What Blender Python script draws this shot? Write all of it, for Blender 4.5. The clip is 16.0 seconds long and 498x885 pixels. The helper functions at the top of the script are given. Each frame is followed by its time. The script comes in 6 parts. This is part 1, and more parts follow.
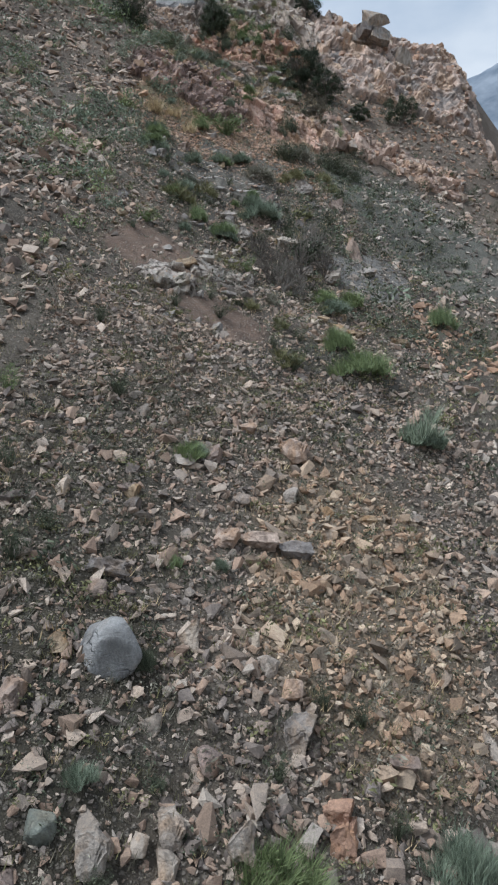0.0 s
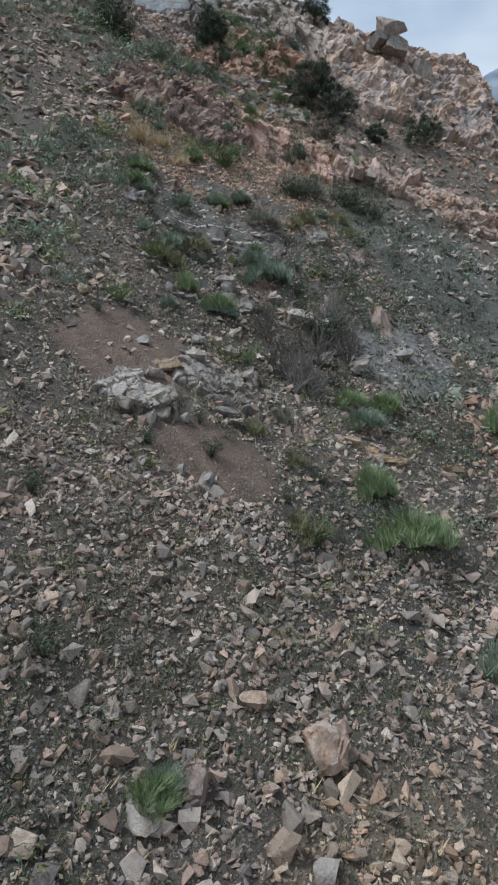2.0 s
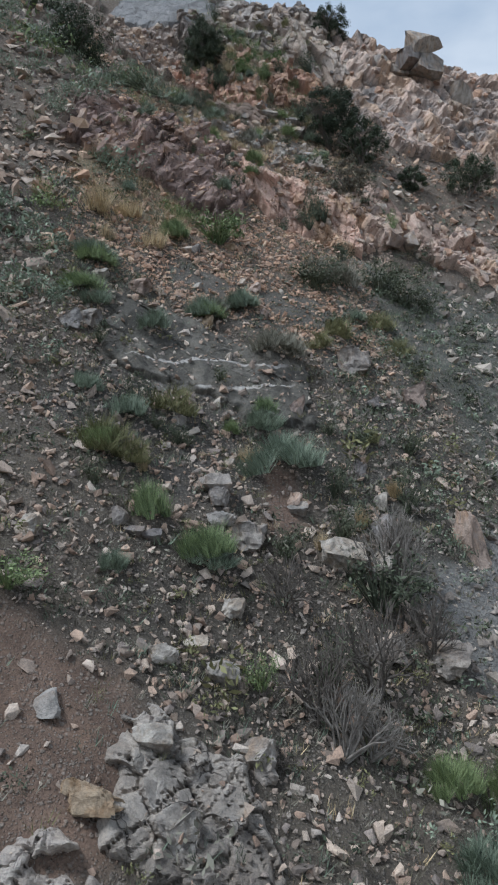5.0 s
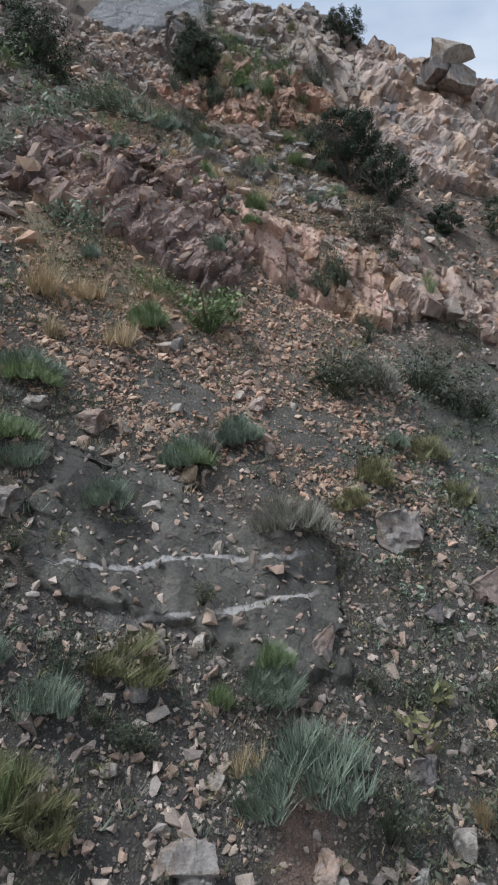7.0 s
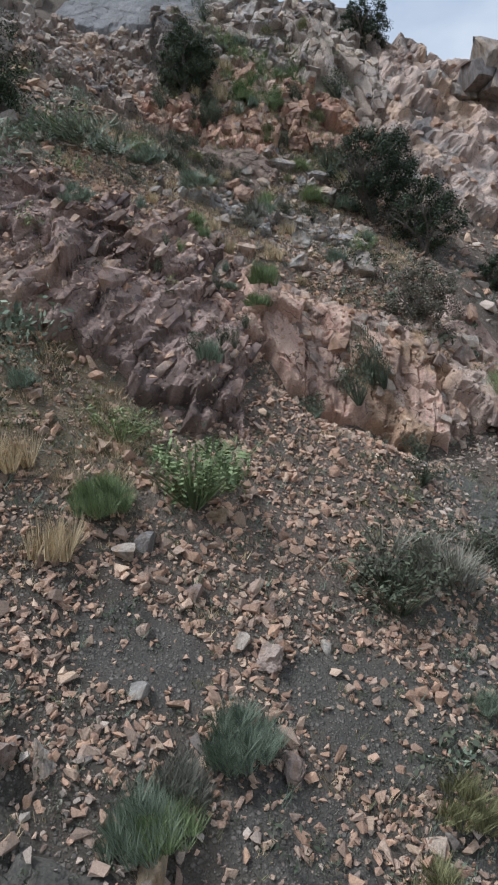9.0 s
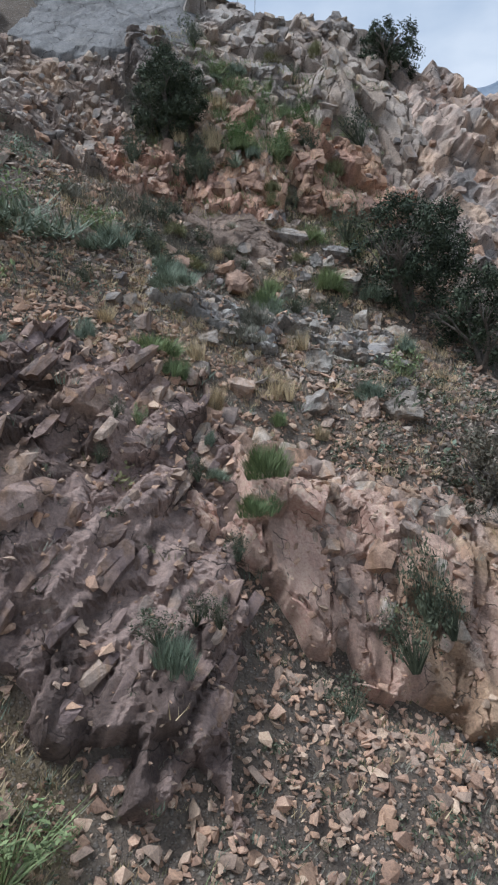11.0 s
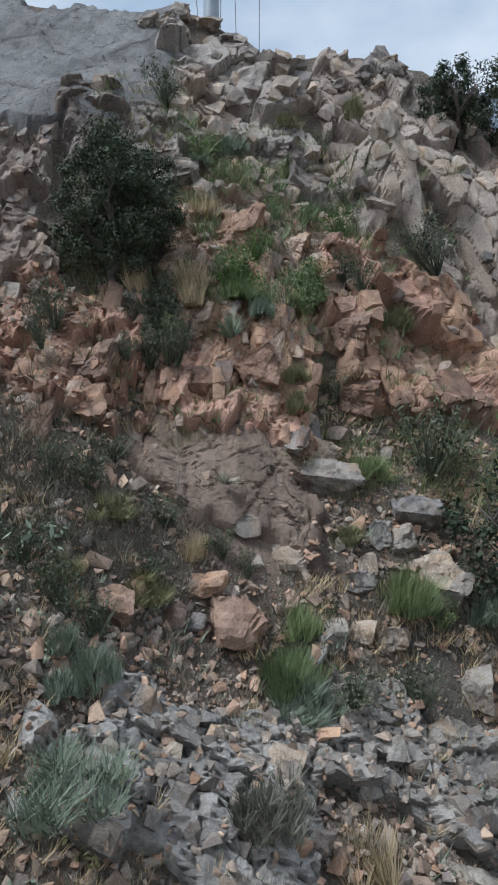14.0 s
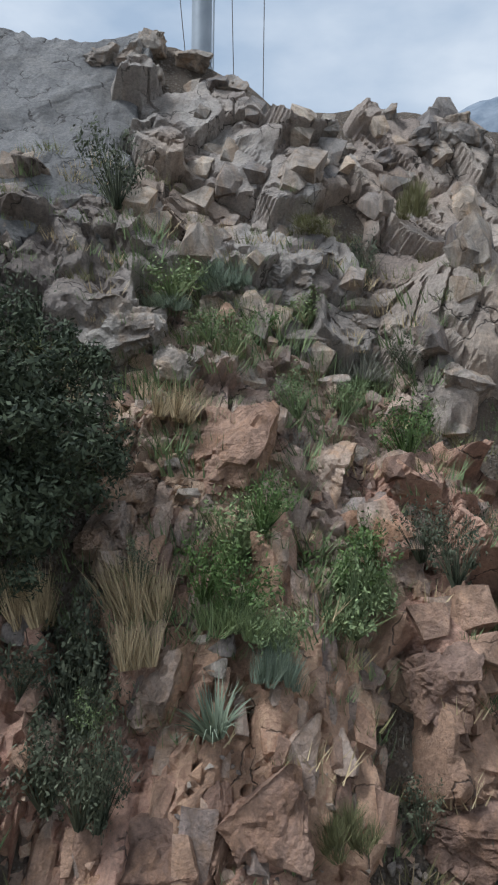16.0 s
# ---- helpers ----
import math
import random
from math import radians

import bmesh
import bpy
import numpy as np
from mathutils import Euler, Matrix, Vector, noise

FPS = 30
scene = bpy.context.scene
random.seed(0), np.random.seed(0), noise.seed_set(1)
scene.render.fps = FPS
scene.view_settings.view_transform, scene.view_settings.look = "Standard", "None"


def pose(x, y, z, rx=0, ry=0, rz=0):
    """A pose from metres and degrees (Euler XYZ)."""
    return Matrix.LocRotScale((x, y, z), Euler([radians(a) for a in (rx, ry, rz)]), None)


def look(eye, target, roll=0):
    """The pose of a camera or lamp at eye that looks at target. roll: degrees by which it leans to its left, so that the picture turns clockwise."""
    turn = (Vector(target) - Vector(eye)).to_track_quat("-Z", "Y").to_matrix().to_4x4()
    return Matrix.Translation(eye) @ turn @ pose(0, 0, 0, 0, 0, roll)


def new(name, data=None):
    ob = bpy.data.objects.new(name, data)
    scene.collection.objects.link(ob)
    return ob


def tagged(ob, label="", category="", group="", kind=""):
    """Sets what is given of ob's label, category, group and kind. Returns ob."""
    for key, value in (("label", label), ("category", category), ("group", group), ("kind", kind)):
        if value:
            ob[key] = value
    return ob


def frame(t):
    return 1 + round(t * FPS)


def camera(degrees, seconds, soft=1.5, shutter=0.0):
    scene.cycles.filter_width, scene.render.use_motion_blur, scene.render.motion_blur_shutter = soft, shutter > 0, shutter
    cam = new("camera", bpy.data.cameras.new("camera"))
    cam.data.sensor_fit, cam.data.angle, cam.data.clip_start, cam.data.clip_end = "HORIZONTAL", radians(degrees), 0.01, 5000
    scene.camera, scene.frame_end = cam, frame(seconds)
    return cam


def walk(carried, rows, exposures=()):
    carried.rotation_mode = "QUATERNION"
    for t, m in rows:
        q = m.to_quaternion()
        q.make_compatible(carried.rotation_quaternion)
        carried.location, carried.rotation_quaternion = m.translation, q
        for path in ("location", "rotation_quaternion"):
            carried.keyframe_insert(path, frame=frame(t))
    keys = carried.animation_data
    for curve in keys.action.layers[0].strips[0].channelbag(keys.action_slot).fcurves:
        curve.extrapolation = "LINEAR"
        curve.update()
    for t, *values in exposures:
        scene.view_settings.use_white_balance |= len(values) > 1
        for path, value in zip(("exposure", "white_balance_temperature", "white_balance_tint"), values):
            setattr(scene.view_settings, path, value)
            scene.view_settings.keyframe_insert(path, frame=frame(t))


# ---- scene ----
cam = camera(40.1, 16.0, soft=2.1)
METRES, EYE, TILT, LEAN, TURN = 60.0, 18.0, 0.0, 0.0, 0.0
ROWS = [
    (0.0, 0.0, 0.0, 0.0, 0.0, 0.0, -0.0),
    (0.5, -0.0007, 0.0272, 0.0182, 0.01, 0.42, 0.07),
    (1.0, -0.0011, 0.0531, 0.0354, 0.13, 0.63, 0.21),
    (1.5, -0.0011, 0.079, 0.0538, -0.09, 0.52, -0.14),
    (2.0, -0.0013, 0.1038, 0.0714, -0.01, 0.13, -0.01),
    (2.5, -0.0015, 0.1291, 0.0897, -0.04, -0.75, -0.06),
    (3.0, -0.0019, 0.1553, 0.1071, -0.04, -0.53, -0.06),
    (3.5, -0.002, 0.1828, 0.1252, 0.22, 0.21, 0.39),
    (4.0, -0.0027, 0.2099, 0.1424, -0.12, 0.75, -0.04),
    (6.5, -0.0042, 0.3371, 0.2317, 0.18, 0.25, 0.41),
    (7.0, -0.0043, 0.3629, 0.2491, -0.19, 0.35, -0.1),
    (7.5, -0.0043, 0.3887, 0.2673, -0.19, 0.32, -0.17),
    (8.0, -0.005, 0.4135, 0.285, -0.02, -0.01, 0.1),
    (8.5, -0.0051, 0.4391, 0.303, 0.09, -0.37, 0.33),
    (9.0, -0.0054, 0.4644, 0.3206, 0.02, -0.51, 0.13),
    (11.5, -0.0056, 0.5912, 0.4112, -0.39, -0.06, -0.53),
    (12.0, -0.0064, 0.6158, 0.4291, -0.2, -0.15, -0.19),
    (12.5, -0.0069, 0.6411, 0.4477, 0.45, -0.37, 0.68),
    (13.0, -0.0067, 0.666, 0.4655, 0.06, -0.26, 0.09),
    (13.5, -0.0063, 0.6909, 0.4834, -0.43, 0.04, -0.66),
    (14.0, -0.0071, 0.7166, 0.5021, -0.31, 0.13, -0.4),
    (14.5, -0.0076, 0.7411, 0.5205, 0.01, -0.15, 0.02),
    (15.0, -0.0076, 0.767, 0.539, 0.04, -0.37, 0.01),
    (15.5, -0.0074, 0.792, 0.5569, -0.44, 0.12, -0.71),
    (16.0, -0.0083, 0.8174, 0.5756, -0.74, 0.31, -0.96),
]
walk(cam, [(t, pose(0, 0, EYE, TILT, LEAN, TURN) @ pose(METRES * x, METRES * y, METRES * z, 90 + pitch, roll, yaw)) for t, x, y, z, yaw, pitch, roll in ROWS],
     exposures=[(0.0, 0.28, 6050, 8), (1.0, 0.24, 5850, 7), (4.0, 0.10, 5800, 6), (6.5, 0.26, 5950, 10), (9.0, 0.23, 5950, 10), (11.5, 0.30, 5750, 8), (12.5, 0.30, 5500, -9),
                (13.5, 0.26, 5750, 3), (14.5, 0.31, 6100, 9), (15.0, 0.30, 6200, 10), (16.0, 0.26, 6050, 8)])

# ---- daylight under a broken cloud cover ----
SUN_UP, SUN_TURN = 60.0, -105.0
world = bpy.data.worlds.new("sky")
scene.world = world
world.use_nodes = True
wn, wl = world.node_tree.nodes, world.node_tree.links
wn.clear()
sky = wn.new("ShaderNodeTexSky")
sky.sky_type, sky.sun_disc = "NISHITA", False
sky.sun_elevation, sky.sun_rotation = radians(SUN_UP), radians(SUN_TURN)
sky.air_density, sky.dust_density = 1.2, 2.0
w_geo = wn.new("ShaderNodeTexCoord")
w_map = wn.new("ShaderNodeMapping")
w_map.inputs["Scale"].default_value = (1.4, 1.4, 3.2)
w_noise = wn.new("ShaderNodeTexNoise")
w_noise.inputs["Scale"].default_value, w_noise.inputs["Detail"].default_value, w_noise.inputs["Roughness"].default_value = 2.3, 6.0, 0.5
w_ramp = wn.new("ShaderNodeValToRGB")
w_ramp.color_ramp.elements[0].position, w_ramp.color_ramp.elements[0].color = 0.36, (4.3, 5.2, 6.4, 1)
w_ramp.color_ramp.elements[1].position, w_ramp.color_ramp.elements[1].color = 0.64, (7.9, 8.3, 8.8, 1)
w_mix = wn.new("ShaderNodeMixRGB")
w_mix.inputs["Fac"].default_value = 0.85
w_bg, w_out = wn.new("ShaderNodeBackground"), wn.new("ShaderNodeOutputWorld")
w_bg.inputs["Strength"].default_value = 0.088
wl.new(w_geo.outputs["Generated"], w_map.inputs["Vector"])
wl.new(w_map.outputs["Vector"], w_noise.inputs["Vector"])
wl.new(w_noise.outputs["Fac"], w_ramp.inputs["Fac"])
wl.new(sky.outputs["Color"], w_mix.inputs["Color1"])
wl.new(w_ramp.outputs["Color"], w_mix.inputs["Color2"])
wl.new(w_mix.outputs["Color"], w_bg.inputs["Color"])
wl.new(w_bg.outputs["Background"], w_out.inputs["Surface"])
sun_data = bpy.data.lights.new("sun", "SUN")
sun_data.energy, sun_data.angle, sun_data.color = 2.9, radians(14), (0.95, 0.975, 1.0)
sun = new("sun", sun_data)
az = radians(SUN_TURN)
sun_from = Vector((math.sin(az) * math.cos(radians(SUN_UP)), math.cos(az) * math.cos(radians(SUN_UP)), math.sin(radians(SUN_UP))))
sun.matrix_world = look((0, 30, 120), Vector((0, 30, 120)) - sun_from)


# ---- materials ----
def node_material(name, rough=0.9):
    m = bpy.data.materials.new(name)
    m.use_nodes = True
    n, l = m.node_tree.nodes, m.node_tree.links
    p = n["Principled BSDF"]
    p.inputs["Roughness"].default_value = rough
    p.inputs["Specular IOR Level"].default_value = 0.25
    return m, n, l, p


def noise_node(n, l, scale, detail=4.0, rough=0.6, vec=None, distort=0.0):
    t = n.new("ShaderNodeTexNoise")
    t.inputs["Scale"].default_value, t.inputs["Detail"].default_value = scale, detail
    t.inputs["Roughness"].default_value, t.inputs["Distortion"].default_value = rough, distort
    if vec is not None:
        l.new(vec, t.inputs["Vector"])
    return t.outputs["Fac"]


def ramp_node(n, l, fac, stops):
    r = n.new("ShaderNodeValToRGB")
    e = r.color_ramp.elements
    while len(e) < len(stops):
        e.new(0.5)
    for s, (at, c) in zip(e, stops):
        s.position, s.color = at, (*c, 1)
    l.new(fac, r.inputs["Fac"])
    return r.outputs["Color"]


def mix_node(n, l, fac, a, b, blend="MIX"):
    m = n.new("ShaderNodeMixRGB")
    m.blend_type = blend
    for key, v in (("Fac", fac), ("Color1", a), ("Color2", b)):
        if isinstance(v, (int, float)):
            m.inputs[key].default_value = v
        elif isinstance(v, tuple):
            m.inputs[key].default_value = (*v, 1)
        else:
            l.new(v, m.inputs[key])
    return m.outputs["Color"]


def bump_node(n, l, p, height, strength, distance):
    b = n.new("ShaderNodeBump")
    b.inputs["Strength"].default_value, b.inputs["Distance"].default_value = strength, distance
    l.new(height, b.inputs["Height"])
    l.new(b.outputs["Normal"], p.inputs["Normal"])


def place_node(n):
    return n.new("ShaderNodeNewGeometry").outputs["Position"]


def seams(n, l, at, scale, rare=0.5):
    """Thin wandering cracks, broken off here and there."""
    warp = n.new("ShaderNodeTexNoise")
    warp.inputs["Scale"].default_value, warp.inputs["Detail"].default_value = 2.5, 4
    l.new(at, warp.inputs["Vector"])
    bent = mix_node(n, l, 0.55, at, warp.outputs["Color"], "ADD")
    v = n.new("ShaderNodeTexVoronoi")
    v.feature = "DISTANCE_TO_EDGE"
    v.inputs["Scale"].default_value = scale
    l.new(bent, v.inputs["Vector"])
    line = ramp_node(n, l, v.outputs["Distance"], [(0.006, (1, 1, 1)), (0.022, (0, 0, 0))])
    some = ramp_node(n, l, noise_node(n, l, 1.7, 2, 0.5, at), [(rare, (0, 0, 0)), (rare + 0.1, (0.8, 0.8, 0.8))])
    return mix_node(n, l, 1.0, line, some, "MULTIPLY")


def rock_material(name, light, mid, stain, random_from="object", grain=1.0):
    """Weathered stone: two tones, iron stains, lichen specks, grain relief."""
    m, n, l, p = node_material(name, 0.92)
    at = place_node(n)
    broad = noise_node(n, l, 1.3 * grain, 5, 0.6, at, 0.6)
    col = ramp_node(n, l, broad, [(0.32, mid), (0.62, light)])
    long = n.new("ShaderNodeMapping")
    long.inputs["Scale"].default_value = (1.0, 1.0, 0.35)
    l.new(at, long.inputs["Vector"])
    rust = ramp_node(n, l, noise_node(n, l, 2.6 * grain, 6, 0.65, long.outputs["Vector"], 0.9), [(0.47, (0, 0, 0)), (0.63, (1, 1, 1))])
    dim = ramp_node(n, l, noise_node(n, l, 4.5 * grain, 5, 0.6, long.outputs["Vector"], 0.5), [(0.38, (0.5, 0.5, 0.5)), (0.55, (1, 1, 1))])
    col = mix_node(n, l, rust, col, stain)
    col = mix_node(n, l, 0.8, col, dim, "MULTIPLY")
    speck = noise_node(n, l, 34, 3, 0.7, at)
    col = mix_node(n, l, 0.6, col, ramp_node(n, l, speck, [(0.3, (0.35, 0.35, 0.36)), (0.5, (0.5, 0.5, 0.5)), (0.7, (0.68, 0.66, 0.63))]), "OVERLAY")
    lichen = ramp_node(n, l, noise_node(n, l, 9, 5, 0.7, at), [(0.62, (0, 0, 0)), (0.72, (0.55, 0.55, 0.55))])
    col = mix_node(n, l, lichen, col, tuple(0.45 * c for c in mid))
    if random_from == "object":
        rnd = n.new("ShaderNodeObjectInfo").outputs["Random"]
    else:
        rnd = n.new("ShaderNodeNewGeometry").outputs["Random Per Island"]
    vary = ramp_node(n, l, rnd, [(0.0, (0.30, 0.30, 0.32)), (0.5, (0.48, 0.475, 0.47)), (1.0, (0.64, 0.61, 0.57))])
    col = mix_node(n, l, 0.85, col, vary, "OVERLAY")
    rel = mix_node(n, l, 0.28, noise_node(n, l, 4.5, 9, 0.68, at, 0.5), noise_node(n, l, 30, 5, 0.7, at))
    seam = seams(n, l, at, 1.5, 0.6)
    l.new(mix_node(n, l, seam, col, tuple(0.3 * c for c in mid)), p.inputs["Base Color"])
    bump_node(n, l, p, mix_node(n, l, seam, rel, (0, 0, 0)), 0.95, 0.13)
    return m


def tone_material(name, grain=1.0, relief=0.6, pebbles=0.0, cracks=0.0):
    """Stone or soil whose own colour is stored on the mesh as 'tone', broken by grain and stains."""
    m, n, l, p = node_material(name, 0.95)
    at = place_node(n)
    a = n.new("ShaderNodeAttribute")
    a.attribute_name = "tone"
    col = a.outputs["Color"]
    col = mix_node(n, l, 0.55, col, ramp_node(n, l, noise_node(n, l, 3.2 * grain, 6, 0.65, at, 0.5), [(0.3, (0.34, 0.33, 0.33)), (0.5, (0.5, 0.5, 0.5)), (0.7, (0.66, 0.63, 0.59))]), "OVERLAY")
    col = mix_node(n, l, 0.7, col, ramp_node(n, l, noise_node(n, l, 26 * grain, 5, 0.75, at), [(0.34, (0.3, 0.3, 0.31)), (0.5, (0.5, 0.5, 0.5)), (0.66, (0.68, 0.66, 0.63))]), "OVERLAY")
    rel = mix_node(n, l, 0.5, noise_node(n, l, 14 * grain, 8, 0.75, at), noise_node(n, l, 55 * grain, 5, 0.75, at))
    if pebbles:
        for size, share in ((13.0, 0.42), (27.0, 0.5)):
            cell = n.new("ShaderNodeTexVoronoi")
            cell.inputs["Scale"].default_value = size
            l.new(at, cell.inputs["Vector"])
            one = n.new("ShaderNodeSeparateColor")
            l.new(cell.outputs["Color"], one.inputs["Color"])
            here = ramp_node(n, l, one.outputs["Red"], [(share - 0.02, (1, 1, 1)), (share + 0.02, (0, 0, 0))])
            inside = ramp_node(n, l, cell.outputs["Distance"], [(0.28, (1, 1, 1)), (0.5, (0, 0, 0))])
            on = mix_node(n, l, 1.0, here, inside, "MULTIPLY")
            stone = ramp_node(n, l, one.outputs["Green"], [(0.0, (0.17, 0.15, 0.13)), (0.5, (0.32, 0.275, 0.23)), (1.0, (0.45, 0.39, 0.325))])
            col = mix_node(n, l, mix_node(n, l, 1.0, on, (pebbles, pebbles, pebbles), "MULTIPLY"), col, stone)
            rel = mix_node(n, l, 0.6, rel, on, "ADD")
    if cracks:
        seam = seams(n, l, at, cracks, 0.46)
        col = mix_node(n, l, seam, col, (0.05, 0.042, 0.036))
        rel = mix_node(n, l, seam, rel, (0, 0, 0))
    l.new(col, p.inputs["Base Color"])
    bump_node(n, l, p, rel, relief, 0.08)
    return m


def leaf_material(name, dark, light):
    m, n, l, p = node_material(name, 0.75)
    rnd = n.new("ShaderNodeNewGeometry").outputs["Random Per Island"]
    col = ramp_node(n, l, rnd, [(0.0, dark), (0.6, light), (1.0, tuple(1.25 * c for c in light))])
    ob = n.new("ShaderNodeObjectInfo").outputs["Random"]
    col = mix_node(n, l, 0.6, col, ramp_node(n, l, ob, [(0.0, (0.38, 0.4, 0.38)), (1.0, (0.62, 0.6, 0.55))]), "OVERLAY")
    l.new(col, p.inputs["Base Color"])
    return m


ROCK = {
    "grey": rock_material("grey_granite", (0.408, 0.367, 0.327), (0.269, 0.237, 0.215), (0.358, 0.278, 0.215)),
    "pale": rock_material("pale_granite", (0.548, 0.471, 0.399), (0.383, 0.321, 0.269), (0.465, 0.347, 0.253)),
    "white": rock_material("white_quartzite", (0.486, 0.449, 0.402), (0.327, 0.295, 0.262), (0.374, 0.309, 0.248)),
    "pink": rock_material("pink_granite", (0.517, 0.404, 0.335), (0.357, 0.268, 0.216), (0.432, 0.291, 0.202)),
    "purple": rock_material("purple_slate", (0.36, 0.265, 0.232), (0.235, 0.168, 0.15), (0.289, 0.191, 0.138)),
    "red": rock_material("red_granite", (0.47, 0.305, 0.222), (0.30, 0.185, 0.137), (0.44, 0.262, 0.168)),
    "rust": rock_material("rusty_granite", (0.488, 0.329, 0.244), (0.318, 0.201, 0.148), (0.456, 0.286, 0.191)),
    "tan": rock_material("tan_sandstone", (0.442, 0.348, 0.246), (0.306, 0.230, 0.157), (0.340, 0.221, 0.128)),
    "brown": rock_material("brown_slate", (0.24, 0.175, 0.145), (0.16, 0.115, 0.10), (0.2, 0.125, 0.085)),
    "blue": rock_material("blue_grey_boulder", (0.33, 0.335, 0.34), (0.21, 0.215, 0.225), (0.26, 0.25, 0.24), grain=0.7),
    "green": rock_material("green_grey_boulder", (0.25, 0.27, 0.235), (0.17, 0.185, 0.165), (0.22, 0.21, 0.17)),
}
SCREE_MAT = tone_material("scree_stone", 1.6, 0.5)
SOIL_MAT = tone_material("stony_soil", 1.0, 0.9, 0.5)
CRAG_MAT = tone_material("crag_rock", 0.8, 1.0, 0.0, 1.5)
LEAF = {
    "lime": leaf_material("bright_grass_blade", (0.09, 0.118, 0.05), (0.20, 0.24, 0.11)),
    "green": leaf_material("green_blade", (0.085, 0.118, 0.058), (0.215, 0.262, 0.125)),
    "lush": leaf_material("lush_leaf", (0.04, 0.068, 0.024), (0.11, 0.165, 0.055)),
    "sage": leaf_material("sage_blade", (0.09, 0.112, 0.08), (0.22, 0.258, 0.19)),
    "grey": leaf_material("grey_twig_blade", (0.1, 0.095, 0.075), (0.24, 0.225, 0.18)),
    "olive": leaf_material("olive_blade", (0.09, 0.088, 0.04), (0.2, 0.19, 0.095)),
    "dark": leaf_material("dark_leaf", (0.035, 0.042, 0.028), (0.105, 0.115, 0.075)),
    "straw": leaf_material("straw_blade", (0.22, 0.165, 0.095), (0.50, 0.385, 0.24)),
    "pale": leaf_material("withered_blade", (0.25, 0.23, 0.18), (0.48, 0.45, 0.37)),
    "tree": leaf_material("juniper_leaf", (0.022, 0.03, 0.02), (0.065, 0.08, 0.048)),
    "brush": leaf_material("brown_brush", (0.07, 0.06, 0.045), (0.17, 0.145, 0.11)),
}
bark, bn, bl, bp = node_material("bark", 0.95)
bl.new(ramp_node(bn, bl, noise_node(bn, bl, 14, 6, 0.7, place_node(bn)), [(0.3, (0.07, 0.055, 0.045)), (0.7, (0.2, 0.175, 0.15))]), bp.inputs["Base Color"])
dead, dn, dl, dp = node_material("dead_wood", 0.95)
dl.new(ramp_node(dn, dl, noise_node(dn, dl, 9, 5, 0.7, place_node(dn)), [(0.3, (0.12, 0.10, 0.085)), (0.7, (0.32, 0.29, 0.25))]), dp.inputs["Base Color"])
steel, sn, sl, sp = node_material("galvanised_steel", 0.5)
sl.new(ramp_node(sn, sl, noise_node(sn, sl, 1.5, 5, 0.6, place_node(sn)), [(0.3, (0.30, 0.33, 0.36)), (0.7, (0.40, 0.43, 0.46))]), sp.inputs["Base Color"])
sp.inputs["Metallic"].default_value = 0.35
# far rock: the blue of the haze is mixed into the base colour
far_mat, fn, fl, fp = node_material("hazed_distant_rock", 1.0)
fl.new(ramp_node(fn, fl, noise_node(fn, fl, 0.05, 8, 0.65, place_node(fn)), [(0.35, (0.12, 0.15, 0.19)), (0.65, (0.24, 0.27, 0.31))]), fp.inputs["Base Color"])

# ---- the lie of the land: height along the fall line, with its lean and fold across it ----
PROFILE = (
    (0.0, 7.43, -0.37, -0.04), (10.0, 14.18, -0.37, -0.02), (16.0, 17.77, -0.38, -0.01), (22.0, 21.70, -0.40, 0.01),
    (28.0, 25.92, -0.40, 0.02), (33.0, 29.81, -0.35, 0.02), (37.0, 33.03, -0.37, 0.02), (40.5, 35.84, -0.43, 0.02),
    (42.5, 37.52, -0.48, 0.03), (44.5, 39.29, -0.52, 0.04), (46.5, 41.51, -0.51, 0.04), (49.0, 43.35, -0.47, 0.04),
    (52.0, 45.82, -0.41, 0.05), (54.0, 48.00, -0.40, 0.03), (55.5, 49.60, -0.36, 0.00), (57.5, 52.40, -0.30, -0.04),
    (59.5, 55.60, -0.26, -0.09), (61.0, 57.75, -0.25, -0.13), (62.5, 59.75, -0.25, -0.13))
RIDGE = 62.8


def bump(x, y, cx, cy, rx, ry, h):
    return h * np.exp(-((x - cx) / rx) ** 2 - ((y - cy) / ry) ** 2)


